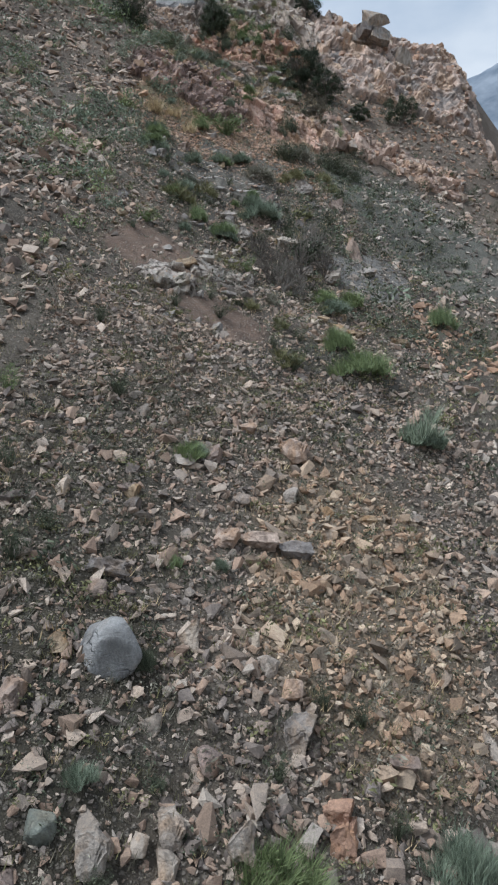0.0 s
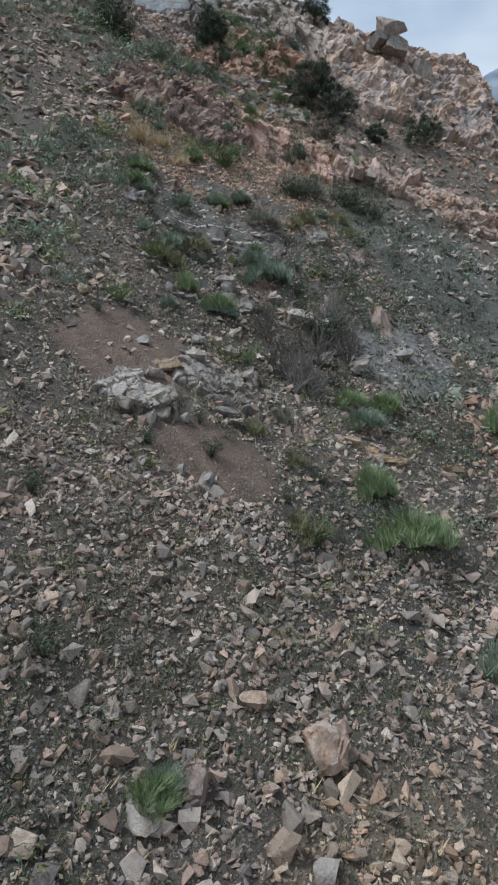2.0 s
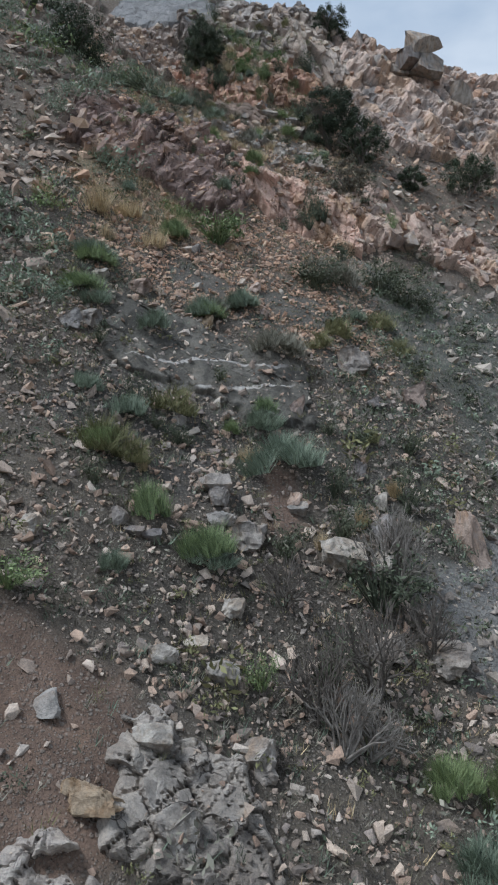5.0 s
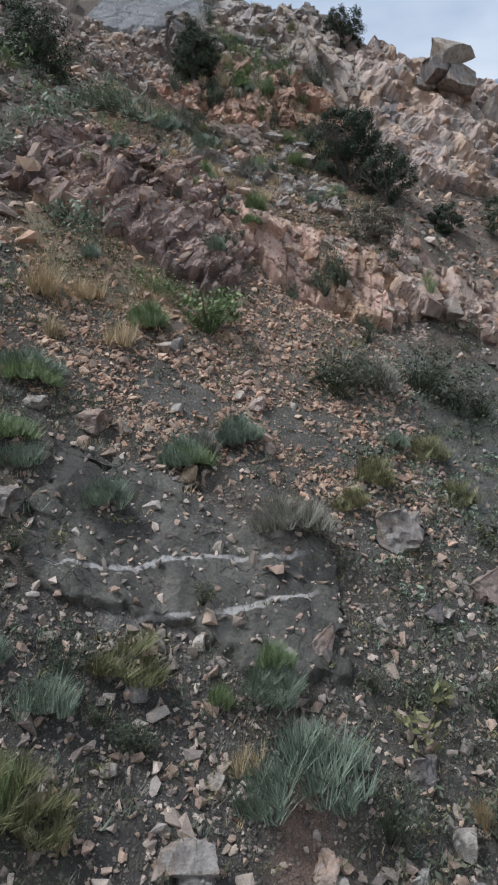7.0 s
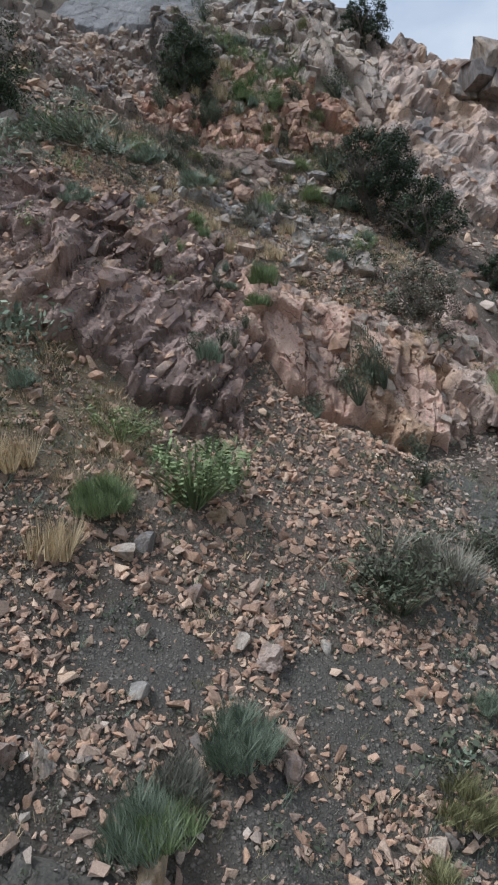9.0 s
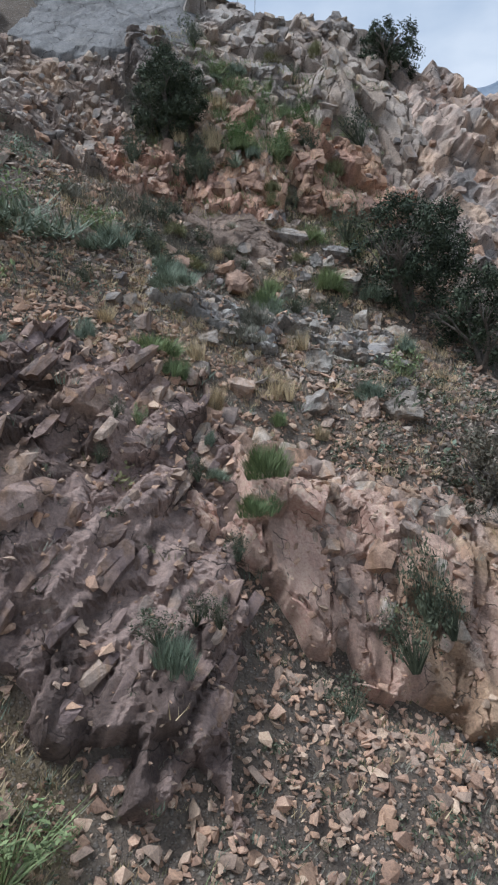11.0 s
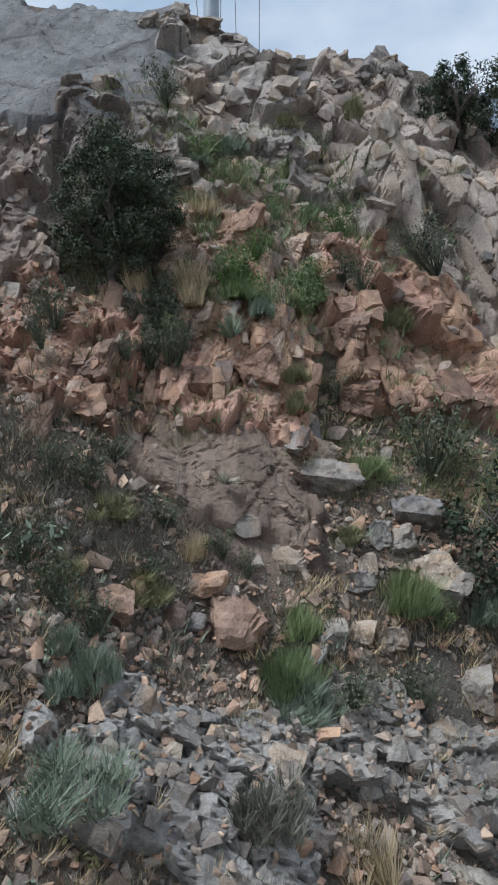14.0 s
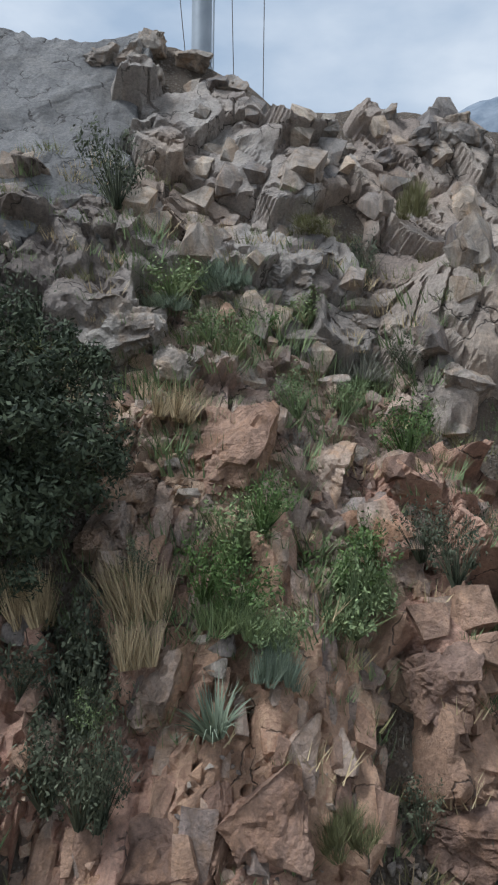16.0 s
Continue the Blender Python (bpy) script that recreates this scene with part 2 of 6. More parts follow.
def land(x, y):
    """Height of the bare slope at x, y (arrays)."""
    x, y = np.asarray(x, float), np.asarray(y, float)
    t = np.array(PROFILE)
    yc = np.clip(y, 0.0, RIDGE - 0.3)
    z0, a, b = (np.interp(yc, t[:, 0], t[:, k]) for k in (1, 2, 3))
    xs = 45.0 * np.tanh(x / 45.0)
    z = z0 + a * xs + b * np.abs(np.clip(xs, -13, 13))
    z = z + 0.62 * np.minimum(y, 0.0)
    z = z - 0.55 * np.maximum(y - RIDGE, 0.0) * np.clip((y - RIDGE) / 3, 0.2, 1)
    z = z + bump(x, y, -2.5, 41.8, 2.2, 1, -0.40) + bump(x, y, 1.6, 44.6, 1.9, 0.9, -1.10) + bump(x, y, 4.2, 45.2, 1.6, 1.2, -0.80) + bump(x, y, -4.6, 43.6, 1.6, 1.2, 0.40)
    z = z + bump(x, y, -2, 44.6, 1.5, 1.2, 0.18) + bump(x, y, -0.8, 44.8, 0.9, 0.9, 0.14) + bump(x, y, 3.2, 48.9, 1.6, 1.2, 0.70) + bump(x, y, 6.4, 49.6, 1.6, 1.4, 0.82)
    z = z + bump(x, y, 8, 47.4, 1.5, 1.2, -1.24) + bump(x, y, -0.8, 51.6, 1.8, 1.2, -0.60) + bump(x, y, 2.4, 51.8, 1.5, 1.2, -0.46) + bump(x, y, 0.9, 54.7, 0.9, 1, -0.54)
    z = z + bump(x, y, -1.9, 54.3, 1.2, 1, -0.83) + bump(x, y, -5, 54.3, 1.8, 1.3, -0.71) + bump(x, y, -0.4, 57.2, 1.2, 1, 0.49) + bump(x, y, 1.2, 59.1, 1, 0.9, -0.82)
    z = z + bump(x, y, 2.7, 59, 0.9, 0.7, 1.26) + bump(x, y, 5, 58.2, 1.3, 1.2, -1.05) + bump(x, y, -4.2, 58.4, 1.8, 1.2, 0.80) + bump(x, y, -0.6, 59.9, 1.2, 0.9, -0.51)
    z = z + bump(x, y, 2.8, 60.7, 1.2, 0.8, -0.47) + bump(x, y, 6.5, 61.5, 1.5, 1.2, -0.63) + bump(x, y, -1.7, 61.5, 1.3, 0.9, -0.59) + bump(x, y, 0.5, 27, 3, 2, -0.57)
    z = z + bump(x, y, -5.5, 31, 2.5, 3.5, 0.54) + bump(x, y, 9.1, 34, 2.5, 3, -1.38) + bump(x, y, 5.8, 21.5, 2, 2, 0.40) + bump(x, y, -8.1, 37.6, 2, 2.5, 0.59)
    z = z + bump(x, y, -1.2, 31.8, 1.2, 1, -0.38) + bump(x, y, 0.4, 47, 1.3, 0.8, -0.56) + bump(x, y, 12.6, 51.7, 2, 2, 0.64) + bump(x, y, 3.6, 56.8, 1, 0.8, -0.51)
    z = z + bump(x, y, -2.1, 62.3, 0.9, 1.0, 0.6) - bump(x, y, 0.25, 62.2, 0.7, 1.1, 0.6) + bump(x, y, 2.9, 62.1, 1.2, 0.9, 0.5) + bump(x, y, 8, 59.5, 4, 1.5, 0.6) + bump(x, y, 5.0, 62.4, 1.6, 0.8, 0.9)
    z = z - 1.3 * np.maximum(x - 18, 0) * np.clip((y - 46) / 10, 0, 1) * (x < 40) - 28.6 * (x >= 40) * np.clip((y - 46) / 10, 0, 1)
    return np.maximum(z, -60.0)


# ---- number helpers ----
RNG = np.random.default_rng(7)
TABLE = np.random.default_rng(11).random((8, 128, 128))


def grain2(x, y, k=0):
    """Smooth value noise, 0 to 1."""
    xi, yi = np.floor(x).astype(int), np.floor(y).astype(int)
    fx, fy = x - xi, y - yi
    fx, fy = fx * fx * (3 - 2 * fx), fy * fy * (3 - 2 * fy)
    t = TABLE[k]
    a, b = t[xi % 128, yi % 128], t[(xi + 1) % 128, yi % 128]
    c, d = t[xi % 128, (yi + 1) % 128], t[(xi + 1) % 128, (yi + 1) % 128]
    return (a * (1 - fx) + b * fx) * (1 - fy) + (c * (1 - fx) + d * fx) * fy


def fractal(x, y, octaves=4, k=0):
    s, a = 0.0, 0.5
    for i in range(octaves):
        s = s + a * (grain2(x * 2 ** i + 17 * i, y * 2 ** i + 31 * i, (k + i) % 8) - 0.5)
        a *= 0.55
    return s


def joints(u, v, k=0):
    """Cells of jointed rock: nearest and second distance, and of both cells three random numbers and the offset from its heart."""
    ui, vi = np.floor(u).astype(int), np.floor(v).astype(int)
    best, second = np.full(u.shape, 9.0), np.full(u.shape, 9.0)
    out, nxt = np.zeros((5,) + u.shape), np.zeros((5,) + u.shape)
    for i in (-1, 0, 1):
        for j in (-1, 0, 1):
            a, b = (ui + i) % 128, (vi + j) % 128
            du, dv = ui + i + TABLE[k % 8, a, b] - u, vi + j + TABLE[(k + 1) % 8, a, b] - v
            d = np.sqrt(du * du + dv * dv)
            near = d < best
            mid = ~near & (d < second)
            for q, val in enumerate((TABLE[(k + 2) % 8, a, b], TABLE[(k + 3) % 8, a, b], TABLE[(k + 4) % 8, a, b], du, dv)):
                nxt[q] = np.where(near, out[q], np.where(mid, val, nxt[q]))
                out[q] = np.where(near, val, out[q])
            second = np.where(near, best, np.minimum(second, d))
            best = np.where(near, d, best)
    return best, second, out, nxt


def facet(cell, step, slope, edge, sag=0.0):
    """Height of tilted joint faces that meet at their seams; sag lets the foot of each face stand out."""
    f1, f2, a, b = cell
    one, two = ((c[0] - 0.5) * step + ((c[1] - 0.5) * c[3] + (c[2] - 0.5 + sag) * c[4]) * slope for c in (a, b))
    w = 0.5 + 0.5 * smooth(0.0, edge, f2 - f1)
    return one * w + two * (1 - w)


def smooth(a, b, x):
    t = np.clip((x - a) / (b - a), 0, 1)
    return t * t * (3 - 2 * t)


def surface(x, y):
    """The slope with its humps, without stones."""
    near = np.exp(-(np.maximum(np.abs(x - 2) - 25, 0) / 20) ** 2)
    z = land(x, y) + near * (0.45 * fractal(x * 0.45, y * 0.45, 4, 0) + 0.22 * fractal(x * 3.0, y * 3.0, 4, 4))
    far = smooth(60, 200, np.hypot(x, y - 30))
    return z + far * 22 * fractal(x * 0.02, y * 0.02, 5, 2)


# ---- crags: stretch of the slope, stand-out, joint size, slant, roughness, crack depth, seed ----
GREY, GREYD = (0.44, 0.395, 0.355), (0.27, 0.24, 0.22)
PINK, PINKD = (0.63, 0.475, 0.385), (0.38, 0.272, 0.222)
RED, REDD = (0.64, 0.395, 0.29), (0.38, 0.23, 0.175)
SLATE, SLATED = (0.45, 0.325, 0.275), (0.235, 0.168, 0.144)
G, P, R, S = ("grey", "grey", "pale"), ("pink", "rust", "pale", "pink"), ("rust", "red", "rust", "pink"), ("purple", "purple", "pink", "purple")
CRAGS = []


def plan_crag(label, x0, x1, y0, y1, lift, block, lean, light, dark, seed, rough=1.0, step=0.06, crack=0.16, tints=P, rust=0.0, runs=0.3, pack=1.0, fine=1.0):
    CRAGS.append(dict(label=label, x0=x0, x1=x1, y0=y0, y1=y1, lift=lift, block=block, lean=lean, light=light, dark=dark, seed=seed, rough=rough, step=step, crack=crack, tints=tints, rust=rust, runs=runs, pack=pack, fine=fine))


plan_crag("purple-brown slanting slabs of a low rock ledge", -7.5, -0.1, 41.9, 46.4, 0.3, (0.5, 1.6), 0.45, SLATE, SLATED, 1, rough=1.3, fine=0.7, runs=0.55, crack=0.1, pack=0.5, step=0.05, tints=S, rust=0.35)
plan_crag("pink broken face of a rock ledge above scree", -1.4, 5.2, 45.2, 47.4, 0.28, (0.75, 1.15), 0.25, PINK, PINKD, 2, pack=0.8, rough=0.7, step=0.05, tints=P, rust=0.75)
plan_crag("smooth rusty orange face at the foot of a ledge", -0.9, 4.8, 44.7, 46.2, 0.36, (0.9, 1.6), 0.2, (0.72, 0.485, 0.375), (0.50, 0.335, 0.262), 20, pack=0.0, rough=0.7, fine=0.45, step=0.05, crack=0.2, tints=P, rust=0.8)
plan_crag("pink rock ledge running on along the dark slope", 4.9, 15.0, 45.6, 49.0, 0.25, (0.9, 1.2), -0.1, PINK, PINKD, 3, step=0.1, tints=P, rust=0.5)
plan_crag("red upright blocks of a low jointed crag", -2.3, 1.0, 54.5, 56.3, 0.36, (0.44, 1.25), 0.12, RED, REDD, 4, rough=1.2, fine=0.6, step=0.05, crack=0.15, tints=R, rust=0.5)
plan_crag("red-stained overhanging crag with a streaked face", 0.7, 4.8, 55.2, 57.8, 0.42, (0.85, 1.0), -0.1, RED, REDD, 5, rough=1.1, fine=0.7, step=0.05, crack=0.15, tints=R, rust=0.5)
plan_crag("reddish broken crag beside a dark juniper", -5.2, -2.1, 53.4, 55.9, 0.3, (0.45, 0.68), 0.1, RED, REDD, 6, rough=1.1, step=0.05, crack=0.26, tints=("rust", "red", "pink"), rust=0.5)
plan_crag("smooth grey granite dome under the ridge", -9.0, -2.3, 58.0, 62.4, 0.22, (2.8, 3.4), 0.3, (0.275, 0.265, 0.258), (0.17, 0.162, 0.155), 7, rough=0.03, step=0.07, crack=0.03, tints=G, runs=0.2, pack=0.0)
plan_crag("grey jointed granite crag on the ridge", -2.6, 1.5, 58.4, 62.0, 0.25, (1.05, 1.5), 0.3, GREY, (0.34, 0.275, 0.235), 8, pack=0.5, rough=0.8, fine=0.55, step=0.05, crack=0.28, tints=("grey", "pale"), rust=0.3, runs=0.25)
plan_crag("grey-brown jointed rock under a smooth dome", -4.6, -2.1, 57.5, 59.7, 0.3, (0.6, 1.0), 0.3, (0.37, 0.315, 0.275), (0.20, 0.165, 0.145), 21, pack=0.2, rough=0.65, fine=0.6, step=0.05, crack=0.2, tints=("grey", "pale"), rust=0.2)
plan_crag("pale slabs split by slanting cracks", 1.4, 6.4, 57.9, 62.2, 0.25, (1.1, 1.8), -0.3, (0.47, 0.395, 0.335), (0.33, 0.265, 0.225), 9, pack=0.5, rough=0.6, fine=0.5, step=0.05, crack=0.34, tints=("grey", "pale"), rust=0.25, runs=0.15)
plan_crag("pink cliff band under the falling ridge", 5.6, 20.0, 54.9, 62.7, 0.3, (0.9, 1.1), 0.15, PINK, GREYD, 10, step=0.13, tints=P, rust=0.5)
plan_crag("brown-pink broken crag behind a juniper", -9.5, -4.3, 53.4, 58.0, 0.25, (0.6, 0.8), 0.2, (0.40, 0.325, 0.275), (0.28, 0.22, 0.185), 11, step=0.07, crack=0.2, tints=("pale", "pink", "grey"), rust=0.4)
plan_crag("grey-pink rocks of the far upper slope", -20.0, -9.5, 50.5, 60.5, 0.3, (0.9, 1.1), 0.2, (0.488, 0.415, 0.354), (0.268, 0.226, 0.201), 17, step=0.13, tints=("pale", "pink", "grey"))
plan_crag("brown-pink crag with grassy ledges", -2.3, 2.2, 55.9, 58.6, 0.0, (0.5, 0.55), 0.1, PINK, PINKD, 12, pack=0.45, rough=1.1, step=0.05, crack=0.2, tints=P, rust=0.6)
plan_crag("smooth bare pinkish rock face", -2.3, 0.8, 52.7, 54.9, 0.1, (0.9, 0.9), 0.1, (0.30, 0.222, 0.174), (0.225, 0.164, 0.128), 18, pack=0.0, rough=0.09, crack=0.06, tints=P, rust=0.3)
plan_crag("pale broken bedrock showing through the soil", -2.3, 0.3, 49.0, 51.4, 0.2, (0.5, 0.6), 0.4, (0.52, 0.485, 0.445), (0.35, 0.32, 0.29), 13, pack=0.4, rough=0.8, fine=0.5, crack=0.15, step=0.05, tints=("grey", "pale"))
plan_crag("pale shattered bedrock ledge", 0.6, 3.7, 50.3, 52.2, 0.24, (0.55, 0.5), -0.2, (0.53, 0.485, 0.435), (0.34, 0.305, 0.27), 14, pack=0.4, rough=0.9, fine=0.6, crack=0.16, step=0.05, tints=("grey", "pale", "white"))
plan_crag("whitish slabs breaking out of a brown bank", -3.8, -1.4, 22.1, 23.6, 0.14, (0.42, 0.95), 0.5, (0.56, 0.49, 0.43), (0.36, 0.30, 0.255), 15, pack=0.0, rough=0.75, fine=0.4, step=0.04, crack=0.12, tints=("white", "pale", "pale"))
plan_crag("grey slabs in a brown earth bank", -2.1, 0.0, 23.7, 25.9, 0.12, (0.42, 0.7), 0.4, (0.47, 0.415, 0.36), (0.30, 0.255, 0.215), 16, pack=0.0, rough=0.75, fine=0.4, step=0.04, crack=0.12, tints=("white", "grey", "pale"))
plan_crag("dark grey slab crossed by white veins", -4.3, 1.5, 32.4, 35.5, 0.06, (0.9, 0.7), 0.2, (0.185, 0.168, 0.142), (0.10, 0.092, 0.078), 19, pack=0.0, step=0.034, rough=0.14, crack=0.012, tints=G)


def along(y):
    """Length along the fall line up to y."""
    t = np.array(PROFILE)
    run = np.concatenate([[0], np.cumsum(np.hypot(np.diff(t[:, 0]), np.diff(t[:, 1])))])
    return np.interp(y, t[:, 0], run)


def hump(c, x, y):
    """Stand-out of a crag over the slope: share of rock, stand-out along OUT, tone between dark and light."""
    seed, block, lean = c["seed"], c["block"], c["lean"]
    s = along(y)
    wx, ws = x + 0.2 * fractal(x * 0.9, s * 0.9, 3, seed % 8), s + 0.2 * fractal(x * 0.9 + 9, s * 0.9, 3, (seed + 2) % 8)
    u, v = (wx - lean * ws) / block[0] + 7 * seed, (ws + lean * wx) / block[1] + 3 * seed
    large, mean, fine, chip = joints(u, v, seed % 8), joints(u * 2.1 + 5, v * 1.9 + 3, (seed + 3) % 8), joints(u * 4.6 + 1, v * 3.6 + 8, (seed + 5) % 8), joints(u * 9.7 + 2, v * 7.9 + 5, (seed + 1) % 8)
    (f1, f2, a, _), (g1, g2, e, _), q = large, mean, fine[2]
    size = min(block)
    sharp = 2.0 * c["step"] / size
    tall = (facet(large, 0.7, 0.9, sharp, 0.3) + c["fine"] * (facet(mean, 0.6, 0.8, 2.1 * sharp, 0.3) * 0.4 + facet(fine, 0.6, 0.8, min(4.4 * sharp, 0.4), 0.3) * 0.15 + facet(chip, 0.6, 0.8, 0.4, 0.25) * 0.06)) * size
    gap = c["crack"] * np.exp(-((f2 - f1) / 0.05) ** 2) * (0.3 + a[1]) + 0.6 * c["crack"] * np.exp(-((g2 - g1) / 0.06) ** 2) * (e[2] > 0.45)
    mx = np.minimum(x - c["x0"], c["x1"] - x) + 1.6 * fractal(x * 0.7, y * 0.7, 4, (seed + 1) % 8)
    my = np.minimum(y - c["y0"], c["y1"] - y) + 1.4 * fractal(x * 0.8 + 4, y * 0.8, 4, (seed + 5) % 8)
    mask = smooth(-0.1, 0.3, np.minimum(mx, my) + 0.25 * (a[0] - 0.5))
    d = mask * (np.logaddexp(0.0, (c["lift"] + c["rough"] * tall) * 9) / 9 + 0.04 - gap) - (1 - mask) * 0.55 + c["rough"] * 0.05 * fractal(x * 9, s * 9, 4, 2)
    return mask, d, np.clip(0.5 + 1.3 * fractal(x * 0.8, s * 0.5, 5, 6) + 0.7 * (a[0] - 0.5) + 0.55 * (e[1] - 0.5) + 0.4 * (q[1] - 0.5), 0, 1)


OUT = np.array((0.22, -0.78, 0.58))


def rockiness(x, y):
    """Share of bare bedrock at x, y."""
    x, y = np.atleast_1d(np.asarray(x, float)), np.atleast_1d(np.asarray(y, float))
    best = np.zeros(x.shape)
    for c in CRAGS:
        near = (x > c["x0"] - 1) & (x < c["x1"] + 1) & (y > c["y0"] - 1) & (y < c["y1"] + 1)
        if near.any():
            best[near] = np.maximum(best[near], hump(c, x[near], y[near])[0])
    return best


def relief(x, y):
    """How far rock stands out of the slope at x, y, along OUT."""
    x, y = np.atleast_1d(np.asarray(x, float)), np.atleast_1d(np.asarray(y, float))
    best = np.zeros(x.shape)
    for c in CRAGS:
        near = (x > c["x0"] - 1) & (x < c["x1"] + 1) & (y > c["y0"] - 1) & (y < c["y1"] + 1)
        if near.any():
            best[near] = np.maximum(best[near], hump(c, x[near], y[near])[1])
    return best



def mesh_from(name, verts, faces, tone=None, flat=True):
    """A mesh from arrays; all faces have the same number of corners."""
    me = bpy.data.meshes.new(name)
    nf, k = faces.shape
    me.vertices.add(len(verts))
    me.vertices.foreach_set("co", np.ascontiguousarray(verts, dtype=np.float32).ravel())
    me.loops.add(nf * k)
    me.loops.foreach_set("vertex_index", np.ascontiguousarray(faces, dtype=np.int32).ravel())
    me.polygons.add(nf)
    me.polygons.foreach_set("loop_start", np.arange(0, nf * k, k, dtype=np.int32))
    me.polygons.foreach_set("use_smooth", np.full(nf, not flat))
    me.update(calc_edges=True)
    if tone is not None:
        at = me.color_attributes.new("tone", "FLOAT_COLOR", "POINT")
        at.data.foreach_set("color", np.ascontiguousarray(np.hstack([tone, np.ones((len(tone), 1))]), dtype=np.float32).ravel())
    return me


def grid_faces(nx, ny):
    i = (np.arange(ny - 1)[:, None] * nx + np.arange(nx - 1)[None, :]).ravel()
    return np.stack([i, i + 1, i + nx + 1, i + nx], 1)


# ---- kinds of ground, in stretches of the slope: heart, reach, colour, share of stones, share of dry grass ----
ZONES = (
    ("brown bank", -3.3, 24.5, 1.9, 1.8, (0.170, 0.116, 0.087), 0.10, 0.12),
    ("lower bank", -0.9, 21.9, 1.5, 1.25, (0.165, 0.113, 0.085), 0.05, 0.1),
    ("veined rock", -1.3, 33.7, 2.6, 1.5, (0.115, 0.104, 0.088), 1.6, 0.8),
    ("grey gravel", 1.4, 37.8, 1.3, 0.9, (0.118, 0.107, 0.090), 0.3, 0.6),
    ("grey gravel", -1.9, 37.6, 1.1, 0.6, (0.115, 0.103, 0.088), 0.2, 0.4),
    ("grey gravel", 0.3, 36.2, 1.0, 0.7, (0.120, 0.108, 0.092), 0.4, 0.6),
    ("dark slope", 4.8, 40.0, 2.3, 3.6, (0.130, 0.125, 0.105), 0.9, 1.2),
    ("dark slope", 9.5, 38.0, 4.5, 7.5, (0.120, 0.118, 0.100), 0.5, 0.9),
    ("grey slope", 5.0, 30.0, 2.2, 2.4, (0.215, 0.205, 0.190), 0.7, 0.4),
    ("pink bank", -0.8, 53.6, 1.8, 1.25, (0.260, 0.190, 0.150), 0.06, 0.1),
    ("straw bank", -4.5, 41.0, 2.6, 1.6, (0.230, 0.175, 0.110), 0.5, 2.6),
    ("dark rubble", -2.2, 31.0, 2.8, 1.6, (0.085, 0.076, 0.066), 1.1, 1.2),
    ("dark rubble", 3.2, 32.3, 2.2, 2.2, (0.095, 0.086, 0.072), 0.9, 1.3),
    ("dark rubble", 2.6, 20.6, 2.6, 2.4, (0.075, 0.068, 0.056), 0.8, 1.4),
    ("brushy scree", -0.6, 17.6, 4.0, 1.9, (0.100, 0.085, 0.062), 1.0, 1.8),
    ("brushy scree", -3.4, 10.5, 2.4, 6.0, (0.075, 0.066, 0.050), 0.75, 2.2),
    ("brushy scree", 0.3, 27.5, 3.2, 1.8, (0.09, 0.077, 0.062), 1.05, 1.3),
    ("brushy ledge", -2.8, 52.2, 1.6, 1.2, (0.115, 0.096, 0.074), 0.6, 1.8),
    ("tan scree", 2.2, 13.0, 2.4, 3.6, (0.185, 0.145, 0.102), 0.95, 1.3),
    ("dark slope", 3.4, 35.6, 1.7, 1.9, (0.105, 0.096, 0.082), 0.75, 1.4),
    ("dark rubble", -4.2, 35.6, 1.5, 1.7, (0.09, 0.08, 0.066), 0.5, 2.0),
    ("red gully", 0.5, 30.55, 0.5, 0.9, (0.185, 0.125, 0.095), 0.15, 0.1),
    # the gully's shade is put into the soil colour
    ("painted-shade gully", 2.3, 52.3, 0.6, 0.6, (0.110, 0.095, 0.080), 0.2, 0.3),
)


def reach_of(z, x, y):
    _, cx, cy, rx, ry = z[:5]
    wob = 0.55 * fractal(x * 0.9 + cx, y * 0.9 + cy, 4, 3)
    d = np.sqrt(((x - cx) / rx) ** 2 + ((y - cy) / ry) ** 2) + wob
    return 1 - smooth(0.8, 1.1, d)


def veined(x, y, t):
    # two white quartz veins in the grey slab
    wig = 0.04 * np.sin(x * 2.3) + 0.18 * fractal(x * 1.7, y * 1.7, 3, 5)
    for a, b, x0, x1, w in ((34.27, 0.44, -3.4, 0.75, 0.04), (33.47, 0.50, -0.75, 0.85, 0.048), (33.32, 0.35, -2.4, -1.2, 0.03), (38.2, 0.45, -1.6, -0.8, 0.03)):
        d = np.abs(y - (a + b * x + 0.18 * wig))
        m = (1 - smooth(w * 0.85, w * 1.1, d + 0.03 * fractal(x * 14, y * 14, 2, 3))) * smooth(x0 - 0.2, x0 + 0.2, x) * (1 - smooth(x1 - 0.2, x1 + 0.2, x))
        m = (m * smooth(-0.26, -0.1, fractal(x * 3.7, y * 3.7, 4, 6)))[..., None]
        t = t * (1 - m) + np.array((0.50, 0.46, 0.42)) * m
    return t


def soil_tone(x, y):
    base = np.array((0.114, 0.095, 0.075))
    up = smooth(36, 42, y)[..., None]
    t = base * (1 - up) + np.array((0.150, 0.118, 0.092)) * up
    t = t * (1 + 0.9 * fractal(x * 0.35, y * 0.35, 5, 1))[..., None]
    for z in ZONES:
        m = reach_of(z, x, y)[..., None]
        streak = 1.1 * fractal((x + 1.1 * y) * 2.6, (y - x) * 0.35, 3, 4) * ("bank" in z[0])
        t = t * (1 - m) + np.array(z[5]) * (1 + 0.5 * fractal(x * 1.3, y * 1.3, 4, 2) + streak)[..., None] * m
    return np.clip(veined(x, y, t), 0.02, 0.8)


